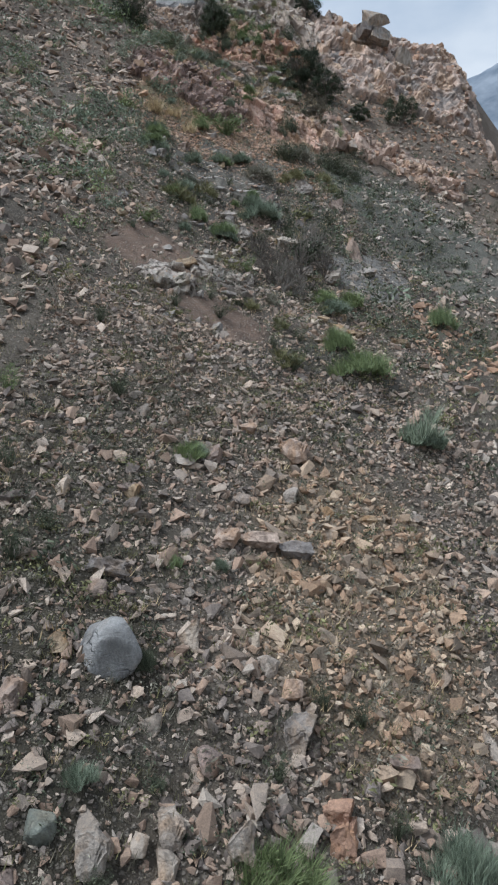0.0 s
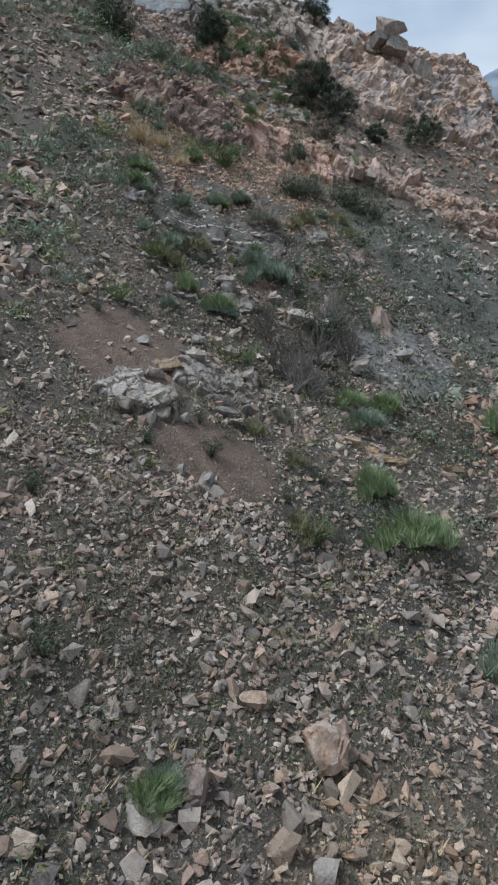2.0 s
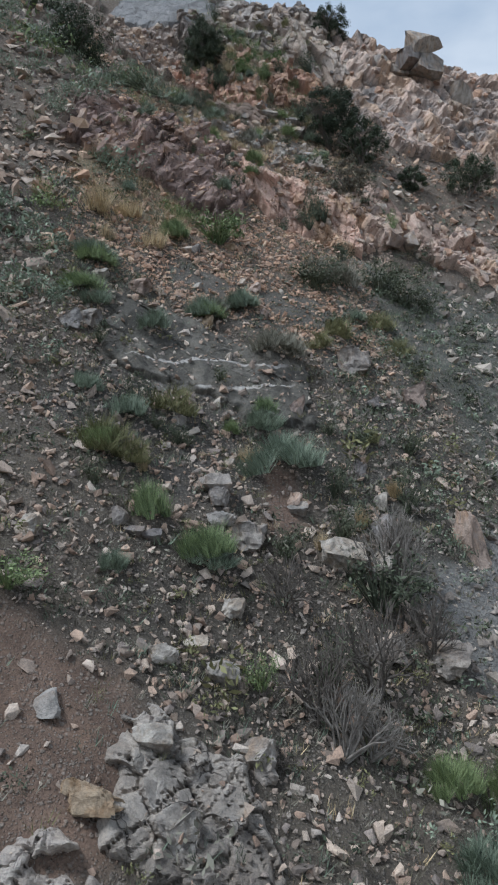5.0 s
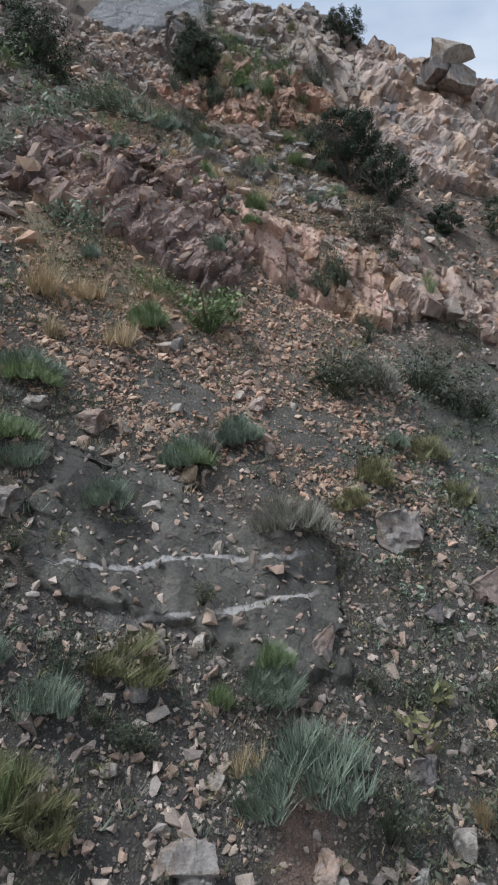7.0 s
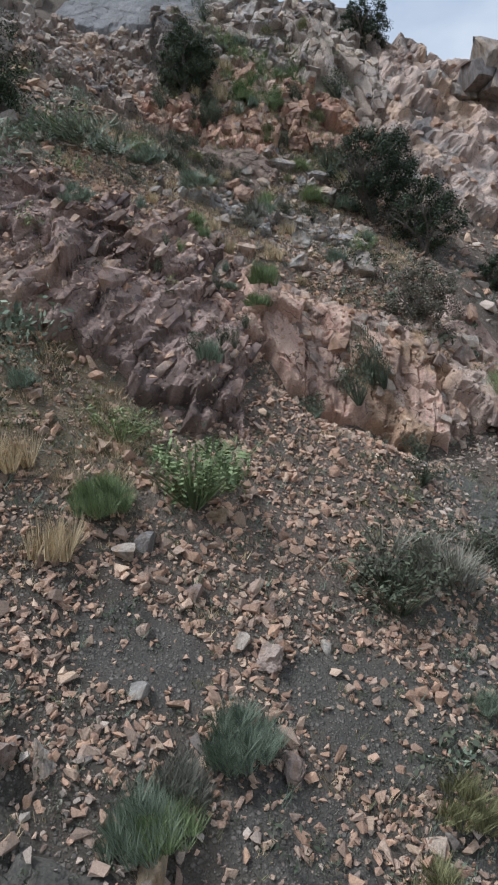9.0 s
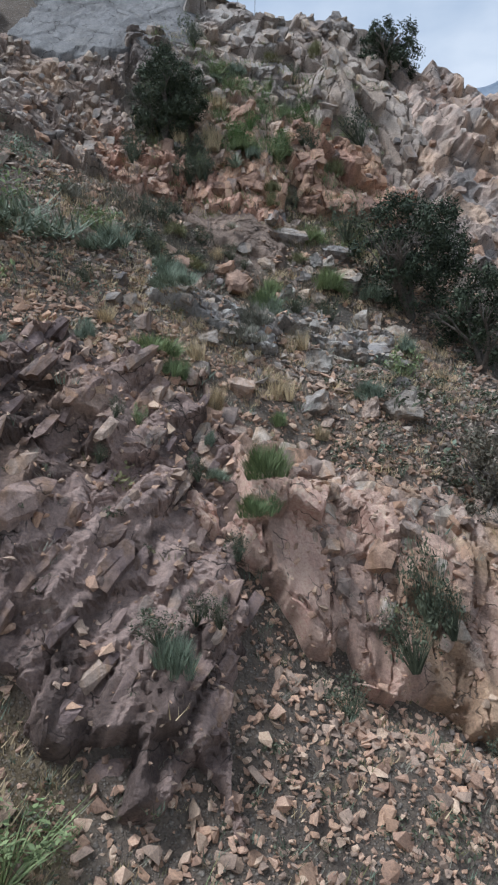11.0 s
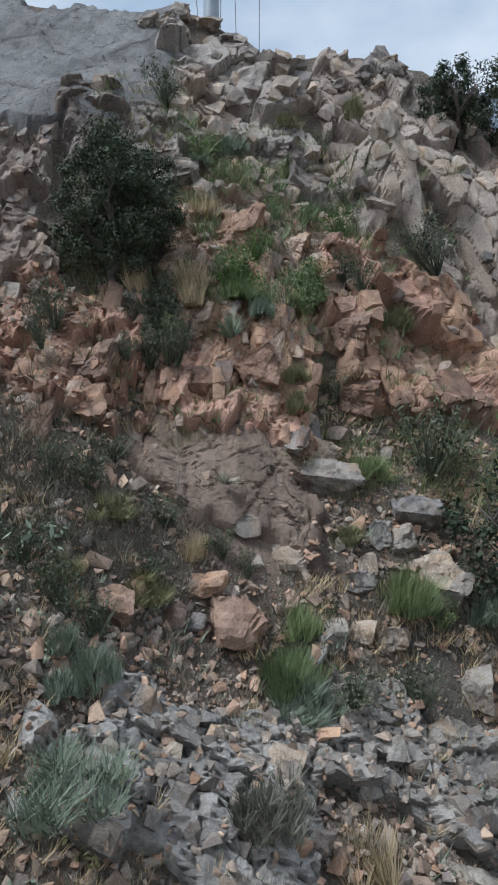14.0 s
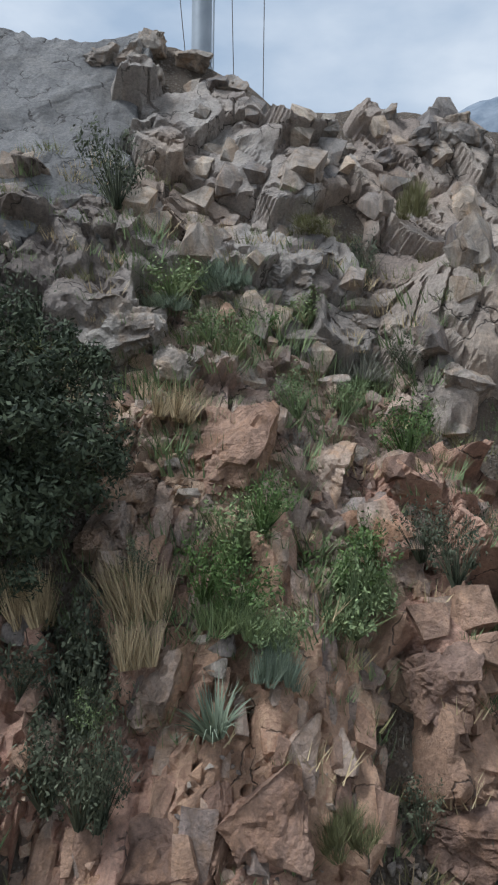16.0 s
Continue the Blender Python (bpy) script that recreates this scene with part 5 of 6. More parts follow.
boulder("white", -2.43, 22.05, 0.35, 0.31)
boulder("white", -3.00, 22.11, 0.23, 0.22)
boulder("white", -2.78, 22.28, 0.40, 0.51)
shrub("dark", 1.66, 22.37, 0.48, 0.48)
boulder("white", -2.14, 22.48, 0.36, 0.32)
boulder("white", -3.13, 22.48, 0.32, 0.24)
boulder("white", -1.65, 22.56, 0.28, 0.20)
shrub("olive", 1.09, 22.56, 0.49, 0.49)
tussock("green", 2.99, 22.54, 1.14, 1.47)
boulder("white", -2.36, 22.63, 0.78, 0.45)
shrub("dark", -1.29, 22.79, 0.34, 0.42)
shrub("dark", -0.38, 23.21, 0.61, 0.39)
shrub("olive", 0.11, 23.23, 0.44, 0.53)
boulder("white", -0.73, 23.55, 0.45, 0.32)
boulder("tan", 3.14, 24.00, 0.37, 0.17)
boulder("tan", 2.60, 24.26, 0.38, 0.33)
boulder("tan", 3.47, 24.06, 0.57, 0.19)
boulder("tan", 3.82, 24.06, 0.57, 0.21)
shrub("grey", 0.82, 24.17, 0.47, 0.47)
boulder("tan", -2.22, 24.26, 0.78, 0.40)
boulder("tan", 3.26, 24.22, 0.57, 0.19)
boulder("tan", 3.91, 24.33, 0.43, 0.16)
boulder("white", -1.15, 24.29, 0.53, 0.67)
boulder("tan", 3.06, 24.36, 0.53, 0.21)
boulder("tan", 5.45, 24.56, 0.70, 0.33)
boulder("tan", 3.46, 25.21, 0.25, 0.31)
boulder("white", -1.60, 25.23, 0.46, 0.41)
boulder("white", -3.00, 25.18, 0.33, 0.36)
boulder("white", -1.17, 25.45, 0.31, 0.26)
tussock("sage", 3.15, 25.27, 1.35, 1.04)
boulder("grey", -0.17, 25.79, 0.79, 0.68)
dead_shrub("dark", 0.26, 25.89, 0.53, 0.53)
shrub("dark", -4.31, 25.48, 0.43, 0.43)
dead_shrub("grey", 1.29, 26.41, 1.53, 1.85)
dead_shrub("grey", 1.72, 26.60, 1.33, 1.44)
boulder("tan", -4.87, 26.09, 0.39, 0.33)
dead_shrub("dark", 0.93, 26.84, 1.39, 2.22)
tussock("green", 2.96, 26.37, 1.00, 1.00)
boulder("white", -1.62, 26.69, 0.45, 0.28)
tussock("lime", 3.89, 26.45, 1.18, 1.18)
boulder("white", -0.68, 26.85, 0.45, 0.45)
shrub("green", -3.97, 26.32, 1.02, 0.56)
shrub("green", -0.02, 26.95, 0.57, 0.68)
boulder("white", -1.12, 27.15, 0.35, 0.35)
shrub("dark", 1.09, 27.44, 0.93, 0.93)
dead_shrub("dark", 1.99, 27.56, 1.77, 2.51)
boulder("white", -4.01, 27.42, 0.37, 0.41)
tussock("green", 7.80, 27.47, 1.25, 1.71)
boulder("white", -0.53, 28.06, 0.43, 0.37)
tussock("sage", -2.63, 27.62, 0.49, 0.74)
boulder("white", -5.06, 27.57, 0.38, 0.47)
boulder("grey", 2.26, 28.24, 0.63, 0.44)
dead_shrub("dark", 0.47, 28.44, 1.25, 1.56)
dead_shrub("dark", 3.15, 28.36, 1.41, 1.87)
boulder("grey", 3.42, 28.32, 0.65, 0.71)
tussock("sage", -1.02, 28.61, 1.18, 0.72)
tussock("green", -1.02, 28.66, 1.22, 1.29)
boulder("grey", -2.06, 28.56, 0.34, 0.31)
boulder("grey", -2.40, 28.50, 0.34, 0.24)
shrub("dark", 2.30, 28.85, 1.73, 1.20)
boulder("grey", -2.67, 28.63, 0.32, 0.35)
tussock("green", -2.12, 28.88, 0.76, 1.30)
shrub("dark", 0.54, 29.24, 0.73, 0.73)
dead_shrub("grey", 2.71, 29.23, 1.37, 2.47)
shrub("dark", -3.21, 28.94, 0.59, 0.59)
boulder("grey", -0.24, 29.33, 0.59, 0.59)
dead_shrub("grey", 2.65, 29.39, 1.65, 2.31)
boulder("white", -0.80, 29.44, 0.53, 0.30)
boulder("white", 1.59, 29.48, 0.75, 0.74)
boulder("white", 2.37, 29.65, 0.61, 0.67)
dead_shrub("dark", 2.71, 29.58, 0.77, 1.83)
boulder("grey", 5.08, 29.66, 0.71, 0.56)
straw("straw", 1.23, 29.69, 0.31, 0.47)
boulder("grey", -0.87, 29.94, 0.40, 0.48)
shrub("dark", 1.72, 30.01, 0.81, 0.81)
shrub("olive", -2.71, 29.82, 0.65, 0.57)
straw("straw", -2.38, 29.79, 0.27, 0.41)
tussock("lime", -3.30, 29.73, 0.89, 0.97)
boulder("grey", -0.94, 30.04, 0.55, 0.51)
boulder("tan", -2.79, 29.98, 0.28, 0.31)
shrub("olive", -3.24, 29.88, 0.95, 0.73)
boulder("grey", 2.70, 30.40, 0.59, 0.84)
boulder("white", 0.81, 30.34, 0.37, 0.37)
boulder("pink", 0.74, 30.49, 0.29, 0.47)
straw("straw", 2.27, 30.49, 0.34, 0.60)
boulder("white", 1.99, 30.63, 0.26, 0.43)
boulder("white", -2.04, 30.71, 0.22, 0.16)
boulder("white", -0.67, 31.18, 0.23, 0.21)
tussock("sage", -2.92, 30.87, 0.90, 0.90)
boulder("pink", 4.72, 31.07, 0.61, 1.38)
shrub("dark", -1.85, 31.07, 0.54, 0.54)
shrub("dark", -1.71, 31.15, 0.54, 0.39)
shrub("dark", 1.71, 31.06, 0.72, 0.90)
shrub("dark", 3.40, 31.20, 0.92, 0.92)
shrub("dark", -2.32, 31.14, 0.39, 0.39)
straw("straw", -0.24, 31.32, 0.47, 0.47)
boulder("white", 2.76, 31.25, 0.32, 0.37)
tussock("sage", 0.53, 31.26, 2.12, 1.65)
tussock("sage", -3.90, 31.05, 0.74, 0.74)
shrub("dark", -2.86, 31.26, 0.72, 0.80)
straw("straw", 3.12, 31.54, 0.28, 0.47)
straw("straw", 3.19, 31.60, 0.41, 0.45)
boulder("white", -1.87, 31.82, 0.27, 0.25)
tussock("green", -0.67, 32.05, 0.41, 0.62)
shrub("olive", -2.14, 31.93, 0.97, 0.77)
boulder("grey", 2.34, 31.90, 0.39, 0.48)
tussock("sage", 0.11, 32.26, 0.99, 0.99)
tussock("green", 0.11, 32.50, 0.61, 0.66)
boulder("white", -1.02, 32.69, 0.22, 0.22)
shrub("dark", 2.56, 32.67, 0.82, 0.62)
shrub("dark", 1.80, 32.74, 0.54, 0.45)
shrub("dark", -3.94, 32.62, 0.46, 0.46)
shrub("dark", -1.02, 33.05, 0.37, 0.41)
shrub("olive", 2.85, 32.95, 0.46, 0.37)
shrub("dark", 3.83, 32.98, 0.84, 0.63)
boulder("pink", 0.96, 33.08, 0.32, 0.60)
boulder("white", -4.68, 32.79, 0.43, 0.53)
boulder("white", -4.38, 33.22, 0.55, 0.49)
boulder("grey", -4.38, 33.27, 0.19, 0.34)
boulder("white", -0.80, 34.04, 0.20, 0.25)
boulder("grey", 3.14, 34.27, 0.31, 0.31)
tussock("sage", -2.79, 34.04, 0.87, 0.87)
tussock("sage", -4.32, 34.16, 0.83, 0.83)
tussock("green", -4.80, 34.47, 1.43, 0.96)
tussock("grey", 0.53, 34.85, 1.61, 1.24)
tussock("sage", -4.71, 34.72, 0.44, 0.76)
boulder("pink", 4.45, 35.31, 0.62, 0.73)
boulder("tan", -1.42, 35.56, 0.29, 0.39)
boulder("grey", 2.85, 35.78, 0.87, 0.87)
tussock("sage", -1.56, 35.68, 1.05, 1.28)
boulder("pink", -3.51, 35.78, 0.64, 0.52)
boulder("white", -4.61, 35.74, 0.50, 0.31)
tussock("green", -1.42, 35.79, 1.16, 1.03)
shrub("olive", 1.94, 35.97, 0.70, 0.58)
boulder("grey", -2.80, 36.04, 0.21, 0.41)
tussock("green", -4.81, 36.16, 1.32, 1.08)
tussock("grey", -1.21, 36.26, 0.78, 0.81)
tussock("sage", -4.90, 36.46, 1.49, 0.95)
shrub("olive", 2.45, 36.85, 0.77, 0.66)
boulder("pink", 0.25, 36.85, 0.26, 0.41)
tussock("sage", -0.45, 36.83, 1.10, 0.83)
tussock("sage", -0.45, 36.87, 1.13, 1.16)
boulder("white", -1.84, 37.12, 0.27, 0.23)
shrub("olive", 4.64, 37.38, 0.70, 0.70)
boulder("pink", -1.90, 37.83, 0.18, 0.17)
straw("straw", -4.88, 37.80, 0.60, 0.73)
boulder("pink", -0.03, 38.06, 0.38, 0.42)
boulder("pale", -0.45, 38.11, 0.21, 0.25)
boulder("pink", 0.11, 38.34, 0.13, 0.17)
tussock("sage", 3.34, 38.38, 0.62, 0.62)
straw("straw", -3.44, 38.34, 0.87, 0.87)
shrub("olive", 4.16, 38.42, 0.88, 0.75)
boulder("white", 0.88, 38.53, 0.18, 0.22)
boulder("pink", -1.22, 38.56, 0.22, 0.31)
boulder("pink", -0.03, 38.74, 0.18, 0.22)
boulder("pale", -2.33, 38.72, 0.32, 0.32)
straw("straw", -5.25, 38.83, 0.90, 0.90)
boulder("white", -2.06, 39.00, 0.32, 0.32)
tussock("green", -2.89, 39.11, 0.77, 1.08)
straw("straw", -4.31, 39.32, 0.93, 0.79)
tussock("green", -2.82, 39.26, 1.09, 1.09)
shrub("dark", 2.23, 39.48, 1.58, 0.63)
shrub("dark", 2.16, 39.81, 1.90, 0.95)
boulder("tan", -0.94, 39.88, 0.40, 0.25)
shrub("green", -1.30, 40.01, 1.80, 1.20)
shrub("green", -1.30, 40.16, 1.81, 1.16)
shrub("grey", 2.59, 40.14, 1.71, 1.26)
shrub("green", -2.77, 40.82, 1.45, 0.73)
shrub("sage", -4.60, 40.72, 0.73, 0.52)
boulder("white", 3.80, 40.72, 0.32, 0.32)
shrub("dark", 5.67, 41.14, 1.20, 0.73)
shrub("dark", 4.70, 41.21, 1.62, 1.18)
shrub("dark", 5.61, 41.20, 2.24, 1.21)
shrub("dark", 4.21, 41.26, 0.77, 0.66)
shrub("dark", 6.54, 41.46, 1.14, 0.82)
shrub("dark", 5.07, 41.68, 0.83, 0.66)
tussock("sage", -1.31, 42.78, 0.55, 0.84)
shrub("dark", -1.51, 42.97, 0.71, 0.42)
shrub("dark", 3.47, 42.84, 0.97, 0.65)
boulder("white", 3.62, 43.62, 0.43, 0.19)
shrub("dark", -1.08, 43.29, 0.32, 0.44)
shrub("dark", 1.20, 43.73, 0.78, 0.62)
shrub("dark", 3.68, 43.95, 0.62, 0.68)
shrub("dark", 2.27, 44.94, 0.92, 1.05)
shrub("dark", -0.78, 43.36, 0.33, 0.47)
shrub("sage", -4.63, 45.10, 0.67, 0.53)
shrub("dark", 2.93, 45.40, 0.61, 0.95)
shrub("dark", 2.69, 45.39, 0.81, 1.47)
shrub("dark", -0.52, 44.48, 0.37, 0.44)
shrub("dark", -2.64, 44.72, 0.30, 0.33)
tussock("green", -0.24, 45.20, 0.75, 0.62)
shrub("dark", -2.52, 45.26, 0.27, 0.30)
shrub("dark", -1.13, 45.20, 0.33, 0.44)
shrub("green", -2.17, 45.39, 0.28, 0.31)
shrub("green", 5.95, 45.84, 0.58, 0.88)
tussock("lime", -0.17, 45.60, 0.82, 0.98)
tussock("sage", -0.86, 45.39, 0.41, 0.33)
tussock("sage", -1.01, 45.82, 0.19, 0.46)
boulder("pink", -1.98, 46.04, 0.35, 0.32)
boulder("grey", 0.19, 46.60, 0.18, 0.21)
boulder("pink", -2.84, 46.39, 0.26, 0.26)
boulder("grey", -3.33, 46.44, 0.23, 0.13)
boulder("pink", -0.52, 46.66, 0.25, 0.32)
boulder("pink", -2.85, 46.57, 0.23, 0.37)
shrub("sage", -3.33, 46.63, 0.27, 0.61)
straw("straw", -1.01, 46.67, 0.41, 0.64)
boulder("pale", -1.85, 46.72, 0.21, 0.21)
boulder("pink", 0.28, 47.24, 0.27, 0.30)
boulder("pink", -2.07, 46.85, 0.28, 0.28)
tussock("green", -1.71, 47.03, 0.50, 0.74)
boulder("pink", 0.84, 47.47, 0.22, 0.22)
tussock("green", 0.34, 47.64, 0.36, 0.56)
boulder("pink", -1.36, 47.34, 0.33, 0.37)
tussock("green", -2.07, 47.35, 0.95, 0.70)
boulder("pale", -1.23, 47.68, 0.30, 0.27)
straw("straw", -3.11, 47.59, 0.53, 0.38)
boulder("pink", -0.45, 47.82, 0.46, 0.42)
straw("straw", 1.17, 47.70, 0.38, 0.38)
straw("straw", -1.36, 47.93, 0.39, 0.63)
boulder("pink", -2.48, 48.04, 0.36, 0.32)
boulder("pink", 1.36, 48.02, 0.24, 0.24)
straw("straw", 0.39, 48.14, 0.64, 0.76)
boulder("grey", -3.12, 48.28, 0.37, 0.24)
boulder("grey", 1.15, 48.27, 0.57, 0.49)
shrub("dark", -3.69, 48.40, 0.49, 0.49)
boulder("grey", -2.84, 48.55, 0.27, 0.29)
boulder("pale", -1.15, 48.59, 0.42, 0.29)
shrub("sage", -5.57, 48.67, 2.74, 1.03)
boulder("pale", -0.24, 48.96, 0.26, 0.26)
boulder("grey", -3.19, 49.09, 0.41, 0.38)
boulder("pink", 2.34, 48.48, 0.35, 0.53)
shrub("grey", -0.38, 49.15, 0.80, 0.49)
shrub("sage", -2.06, 49.33, 0.88, 0.53)
boulder("grey", 2.97, 48.57, 0.72, 0.63)
tussock("sage", 2.28, 48.75, 0.81, 0.72)
boulder("white", 1.33, 49.51, 0.56, 0.61)
shrub("sage", -3.63, 50.05, 1.09, 0.73)
straw("straw", 0.95, 49.98, 0.76, 0.62)
shrub("grey", -0.17, 50.09, 0.67, 0.72)
boulder("grey", 3.19, 49.43, 0.38, 0.29)
tussock("sage", -2.35, 50.23, 0.48, 0.57)
boulder("pale", 2.56, 50.02, 0.54, 0.24)
shrub("green", 3.39, 50.11, 0.88, 0.74)
boulder("white", 1.99, 50.36, 0.74, 0.22)
tussock("sage", -2.05, 50.55, 0.55, 0.77)
shrub("green", -3.91, 50.58, 1.10, 0.72)
tussock("sage", -2.44, 50.62, 0.45, 0.60)
shrub("dark", -2.19, 51.05, 0.68, 0.57)
boulder("pink", -1.62, 51.26, 0.18, 0.26)
shrub("dark", -2.57, 51.11, 0.59, 0.70)
shrub("sage", 0.35, 51.47, 0.76, 0.57)
straw("straw", -2.46, 51.22, 0.27, 0.32)
boulder("grey", 0.57, 51.53, 0.36, 0.46)
boulder("pink", -1.55, 51.52, 0.13, 0.22)
tussock("sage", 3.61, 51.26, 0.57, 0.77)
tussock("green", 0.14, 51.72, 0.76, 1.06)
boulder("rust", -2.05, 51.50, 0.40, 0.55)
shrub("dark", 0.87, 51.71, 0.75, 0.48)
shrub("olive", -2.68, 51.44, 0.45, 0.39)
tussock("green", 0.21, 51.77, 0.79, 0.79)
shrub("dark", -3.14, 51.35, 0.64, 0.55)
boulder("brown", -1.34, 51.96, 0.34, 0.26)
shrub("olive", -1.77, 51.90, 0.58, 0.46)
shrub("dark", 1.78, 51.86, 0.68, 0.62)
boulder("rust", -1.85, 51.94, 0.24, 0.23)
boulder("grey", -1.04, 52.05, 0.21, 0.21)
boulder("pale", -2.74, 51.75, 0.13, 0.22)
shrub("grey", -4.92, 51.77, 0.54, 0.38)
shrub("dark", -1.70, 52.14, 0.54, 0.36)
boulder("pale", -2.54, 52.00, 0.18, 0.12)
boulder("rust", -0.53, 52.19, 0.69, 0.66)
boulder("pale", -2.88, 52.03, 0.28, 0.13)
tussock("lime", 0.34, 52.18, 0.55, 0.83)
boulder("white", 2.71, 52.26, 0.44, 0.60)
boulder("pale", -2.93, 52.16, 0.17, 0.13)
boulder("pale", -0.67, 52.34, 0.27, 0.28)
boulder("pale", 3.73, 52.24, 0.62, 0.45)
boulder("rust", -0.95, 52.36, 0.57, 0.36)
boulder("white", 0.84, 52.35, 0.25, 0.38)
shrub("olive", -2.24, 52.29, 0.57, 0.44)
boulder("pale", 1.64, 52.47, 0.41, 0.32)
boulder("pale", 1.19, 52.43, 0.38, 0.28)
shrub("dark", -3.07, 52.30, 0.45, 0.70)
shrub("dark", 0.76, 52.46, 0.32, 0.32)
straw("straw", -1.17, 52.51, 0.39, 0.42)
boulder("pale", 3.24, 52.51, 0.23, 0.40)
shrub("dark", -0.38, 52.55, 0.39, 0.39)
shrub("dark", -2.60, 52.56, 0.52, 0.59)
shrub("green", 2.36, 52.68, 0.39, 0.46)
straw("straw", -1.09, 52.55, 0.33, 0.46)
shrub("dark", -0.74, 52.62, 0.46, 0.46)
shrub("dark", -1.60, 52.68, 0.60, 0.43)
tussock("green", 1.99, 52.77, 0.81, 0.81)
tussock("lime", 1.91, 52.79, 0.80, 1.07)
boulder("pale", 0.26, 52.84, 0.55, 0.34)
shrub("dark", -2.33, 52.95, 0.61, 0.41)
boulder("white", 1.25, 52.90, 0.44, 0.30)
boulder("grey", -0.38, 52.97, 0.35, 0.31)
boulder("rust", -3.46, 53.06, 0.35, 0.62, out=0.05)
tussock("sage", 3.21, 52.98, 0.83, 1.01)
boulder("white", 2.53, 53.09, 0.60, 0.56)
boulder("pale", 1.39, 53.10, 0.25, 0.32)
agave("pale", -0.81, 53.31, 0.50, 0.33)
boulder("pale", 2.45, 53.22, 0.64, 0.69)
shrub("olive", 1.17, 53.27, 0.51, 0.43)
boulder("red", -2.91, 53.79, 0.57, 0.78, out=0.05)
boulder("white", 1.66, 53.52, 0.33, 0.45)
boulder("white", 2.01, 53.55, 0.37, 0.41)
shrub("dark", -3.77, 54.21, 0.44, 0.73)
boulder("pink", -3.69, 54.24, 0.36, 0.44)
boulder("red", -3.31, 54.18, 0.44, 0.92, out=0.05)
boulder("grey", 0.85, 54.16, 0.99, 0.66)
boulder("white", 2.28, 53.90, 0.74, 0.59)
boulder("grey", 0.28, 54.44, 0.39, 0.47)
boulder("rust", -2.89, 54.55, 0.50, 0.81, out=0.05)
tussock("lime", 1.63, 54.43, 0.73, 0.77)
boulder("pale", 0.80, 54.74, 0.77, 0.54)
shrub("dark", -2.51, 54.79, 0.40, 0.48)
boulder("grey", 0.65, 54.87, 0.40, 0.40)
shrub("dark", -1.71, 54.96, 0.40, 0.75)
shrub("dark", -1.86, 54.97, 0.53, 0.71)
shrub("olive", 0.35, 54.83, 0.32, 0.44)
boulder("red", -1.25, 54.87, 0.69, 0.73, out=0.05)
shrub("dark", -1.78, 55.00, 0.33, 0.75)
shrub("dark", 2.70, 54.49, 1.25, 1.37)
boulder("pink", 1.17, 55.10, 0.34, 0.29)
shrub("dark", -2.13, 55.01, 0.65, 0.78)
shrub("dark", -3.73, 54.82, 0.74, 0.94)
boulder("red", -0.74, 55.02, 0.37, 1.03, out=0.05)
boulder("pale", 2.01, 54.81, 0.21, 0.26)
boulder("red", -0.31, 55.09, 0.66, 0.66, out=0.05)
tussock("olive", 0.35, 55.19, 0.49, 0.58)
shrub("dark", -2.11, 55.15, 0.67, 0.65)
boulder("pink", -2.24, 55.23, 0.37, 0.35)
shrub("dark", -1.97, 55.32, 0.68, 0.81)
boulder("pink", -0.01, 55.48, 0.28, 0.51)
shrub("green", -1.89, 55.35, 0.42, 0.37)
shrub("dark", 1.20, 55.43, 0.50, 0.55)
boulder("pink", 0.36, 55.59, 0.25, 0.34, out=0.05)
agave("sage", -0.80, 55.43, 0.75, 0.77)
boulder("pink", 0.80, 55.65, 0.33, 0.62, out=0.05)
shrub("dark", -2.09, 55.39, 0.92, 0.92)
tussock("sage", -0.28, 55.67, 0.44, 0.72)
boulder("pale", -2.22, 55.42, 0.39, 0.37)
boulder("red", 1.55, 55.50, 0.81, 0.72, out=0.05)
shrub("dark", -2.49, 55.38, 0.30, 0.40)
shrub("green", -0.23, 55.80, 0.40, 0.45)
shrub("dark", -1.86, 55.55, 0.58, 0.88)
shrub("green", -0.23, 55.86, 0.56, 0.51)
boulder("pink", 0.65, 55.88, 0.32, 0.45)
boulder("pale", -0.81, 55.74, 0.19, 0.15)
boulder("rust", -1.37, 55.63, 0.54, 0.59, out=0.05)
boulder("pink", -1.35, 55.65, 0.57, 0.70, out=0.05)
straw("straw", -1.58, 55.65, 0.44, 0.58)
boulder("pink", 0.22, 56.02, 0.31, 0.31, out=0.05)
boulder("pink", 0.78, 55.94, 0.50, 0.36)
shrub("dark", -1.99, 55.67, 0.54, 0.54)
boulder("pale", -2.64, 55.66, 0.27, 0.23)
boulder("pale", -0.74, 55.85, 0.22, 0.17)
boulder("pale", -0.95, 55.86, 0.15, 0.13)
tussock("green", -0.59, 55.92, 0.81, 0.72)
straw("straw", -2.47, 55.77, 0.47, 0.66)
shrub("lush", -0.66, 55.97, 0.80, 0.69)
straw("straw", -1.57, 55.86, 0.65, 0.73)
straw("straw", -2.47, 55.82, 0.39, 0.53)
boulder("pink", 0.71, 56.10, 0.43, 0.42)
shrub("dark", -1.57, 56.00, 0.34, 0.40)
shrub("lush", -0.94, 56.05, 0.57, 0.69)
shrub("green", 0.62, 56.22, 0.76, 0.52)
boulder("pink", 3.39, 56.52, 0.50, 0.55)
boulder("rust", 1.44, 56.17, 0.74, 0.92, out=0.05)
shrub("dark", -2.62, 56.13, 0.64, 0.64)
boulder("rust", 2.14, 56.26, 0.66, 0.56, out=0.05)
shrub("green", 0.60, 56.28, 0.59, 0.83)
boulder("pink", 0.04, 56.26, 0.24, 0.49)
boulder("pink", -1.91, 56.43, 0.53, 0.59)
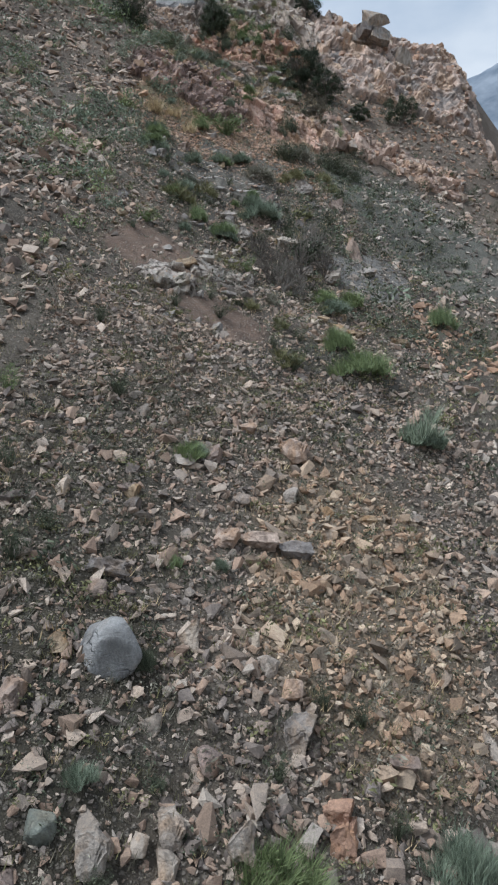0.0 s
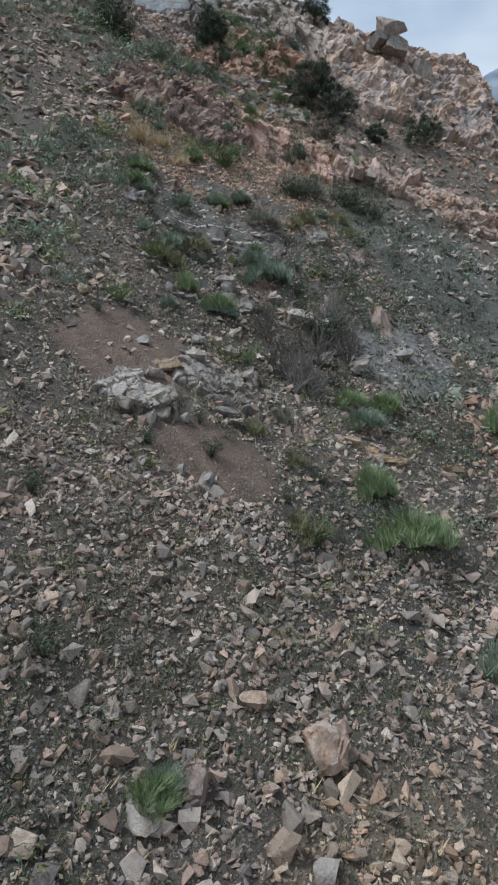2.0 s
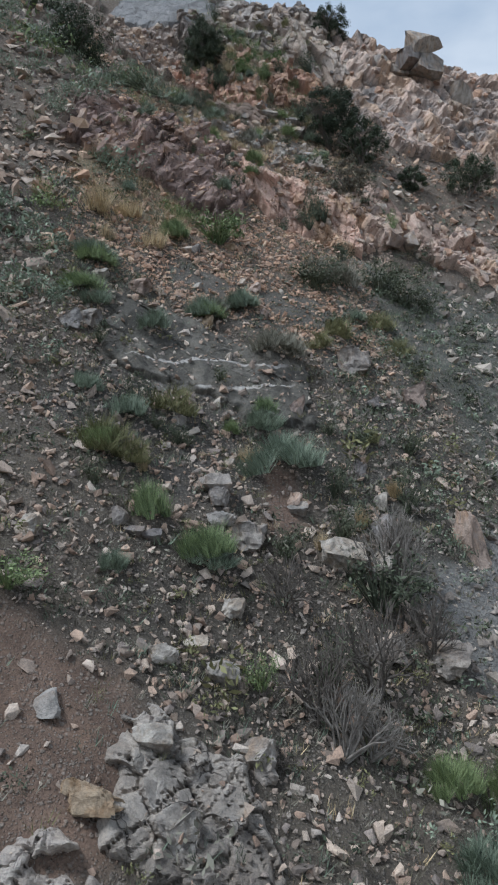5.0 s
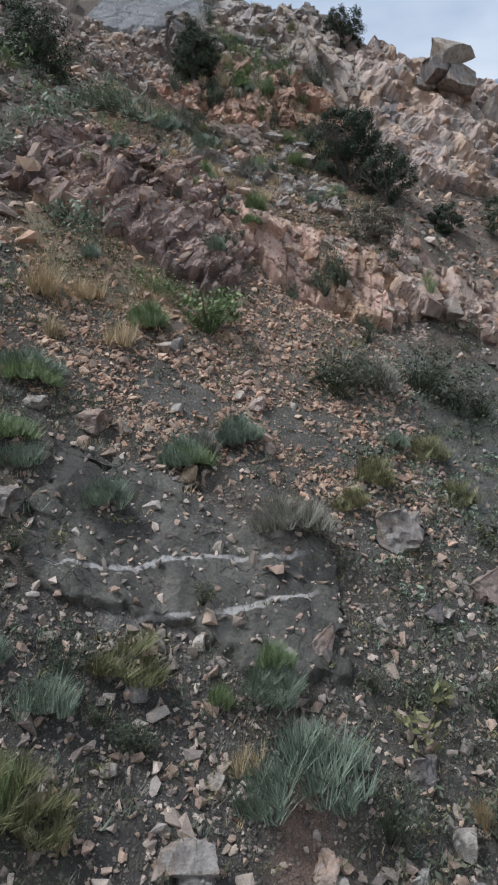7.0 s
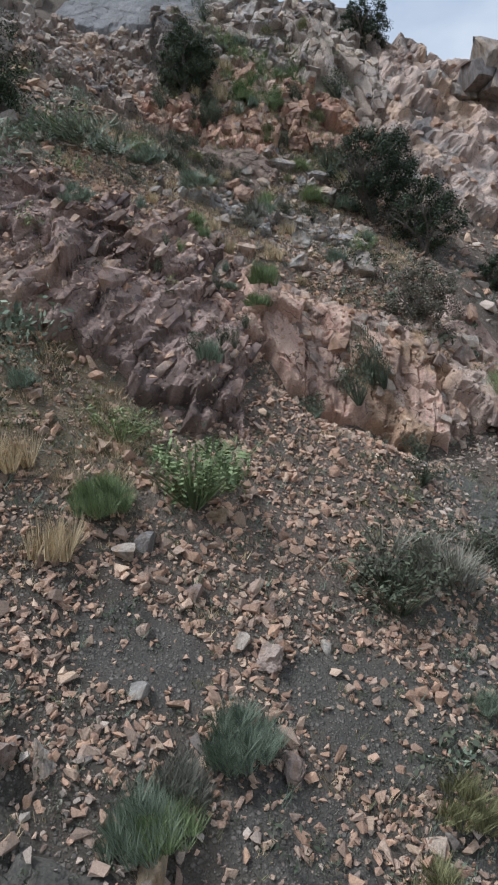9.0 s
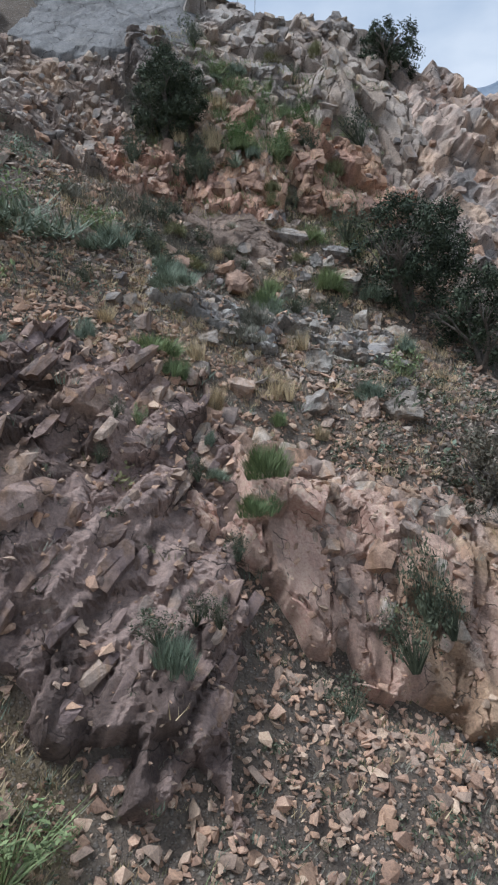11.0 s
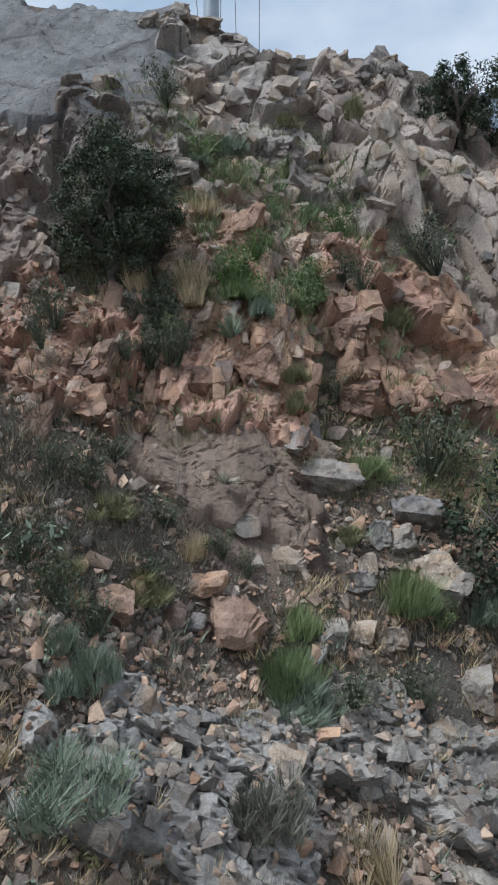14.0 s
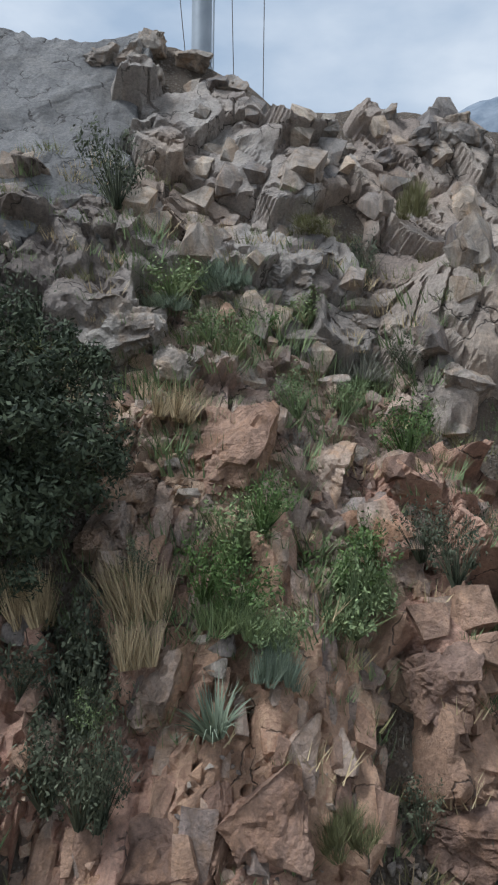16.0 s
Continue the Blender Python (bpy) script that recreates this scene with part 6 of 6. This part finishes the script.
shrub("green", -0.57, 56.39, 0.98, 0.71)
shrub("green", -0.45, 56.40, 0.55, 0.49)
tussock("green", 0.80, 56.46, 0.60, 0.70)
shrub("lush", 0.66, 56.47, 0.93, 0.71)
boulder("pale", 0.38, 56.49, 0.38, 0.33)
boulder("pink", -0.18, 56.42, 0.25, 0.48)
boulder("pink", -1.35, 56.55, 0.31, 0.66, out=0.05)
shrub("olive", 2.45, 56.68, 0.54, 0.54)
boulder("pink", -0.93, 56.53, 0.44, 0.88, out=0.05)
shrub("lush", -0.38, 56.46, 0.57, 0.63)
shrub("lush", 0.88, 56.63, 0.51, 0.63)
boulder("pink", -1.78, 56.68, 0.57, 0.35)
shrub("dark", 1.65, 56.70, 0.59, 0.74)
boulder("pink", 1.23, 56.73, 0.42, 0.42, out=0.05)
shrub("dark", 1.36, 56.82, 0.67, 0.61)
shrub("dark", 2.04, 56.97, 0.43, 0.67)
boulder("pink", 1.00, 57.10, 0.25, 0.42)
boulder("pale", 0.79, 57.11, 0.43, 0.49)
boulder("pale", -2.26, 57.25, 0.34, 0.29)
shrub("dark", 3.38, 57.68, 1.13, 1.23)
straw("straw", -1.48, 57.22, 0.69, 0.51)
boulder("pink", 1.88, 57.53, 0.23, 0.42)
boulder("red", -0.59, 57.09, 0.94, 1.26)
dead_shrub("dark", 3.48, 58.03, 0.83, 1.25)
boulder("pink", 0.57, 57.39, 0.53, 0.86)
dead_shrub("grey", 0.15, 57.32, 0.50, 0.64)
shrub("dark", -3.14, 57.56, 0.79, 1.14)
shrub("lush", 1.45, 57.72, 0.78, 0.71)
boulder("pale", -1.35, 57.75, 0.58, 0.49)
shrub("green", 0.16, 57.66, 0.59, 0.59)
boulder("grey", -2.05, 57.92, 0.96, 0.72)
boulder("pale", 2.32, 58.14, 0.37, 0.28)
shrub("green", 0.81, 58.03, 0.52, 0.45)
boulder("pale", -0.45, 57.78, 0.41, 0.22)
boulder("pale", -0.52, 57.91, 0.48, 0.35)
shrub("green", -1.00, 57.99, 0.53, 0.38)
boulder("pale", 0.69, 58.33, 0.37, 0.30)
boulder("pale", 2.46, 58.31, 0.60, 0.37)
shrub("green", -0.52, 57.97, 0.59, 0.59)
tussock("green", 1.23, 58.65, 0.69, 0.46)
shrub("grey", 1.17, 58.75, 0.69, 0.58)
shrub("dark", 1.78, 58.60, 0.53, 0.57)
tussock("sage", -1.56, 58.30, 0.69, 0.46)
shrub("lush", -0.31, 58.38, 0.62, 0.46)
boulder("pale", 0.41, 58.68, 0.63, 0.37)
shrub("green", -1.49, 58.36, 0.86, 0.56)
boulder("pale", 1.27, 59.30, 0.56, 0.22)
boulder("pale", 1.62, 59.16, 0.32, 0.45)
shrub("green", 0.42, 59.02, 0.71, 0.43)
boulder("pale", -0.86, 58.60, 0.43, 0.37)
boulder("pale", 1.19, 59.44, 0.71, 0.22)
shrub("sage", -0.80, 58.72, 0.55, 0.55)
shrub("dark", 1.34, 59.72, 0.58, 0.90)
boulder("grey", 0.20, 59.45, 1.00, 1.14)
shrub("dark", -2.41, 59.10, 0.93, 1.14)
shrub("olive", 0.48, 59.92, 0.60, 0.29)
shrub("olive", 2.03, 60.40, 0.42, 0.64)
boulder("grey", 1.91, 61.46, 0.55, 0.37)
boulder("grey", 0.75, 61.37, 0.56, 0.30)
boulder("grey", 1.27, 61.55, 0.40, 0.47)
boulder("grey", -2.32, 61.86, 0.55, 0.36)
dead_shrub("dark", -0.45, 61.81, 0.30, 0.53)
boulder("grey", 2.60, 61.74, 0.75, 0.59)
boulder("grey", 3.40, 61.82, 0.74, 0.53)
boulder("grey", -1.10, 62.05, 0.34, 0.33)
boulder("grey", -1.31, 62.07, 0.26, 0.32)
boulder("grey", -1.53, 62.03, 0.36, 0.31)
boulder("grey", 2.09, 61.86, 0.50, 0.39, up=58.86)
boulder("grey", -0.88, 62.19, 0.69, 0.92)
boulder("grey", -2.73, 62.14, 0.47, 0.65)
boulder("grey", 3.27, 61.99, 0.58, 0.33)
boulder("grey", 2.84, 62.06, 0.61, 0.45)
boulder("grey", -1.59, 62.38, 0.73, 0.56)
boulder("grey", -2.38, 62.38, 0.54, 0.56)
boulder("grey", -3.32, 62.15, 0.64, 0.53)
boulder("grey", 0.36, 62.35, 0.63, 0.30)
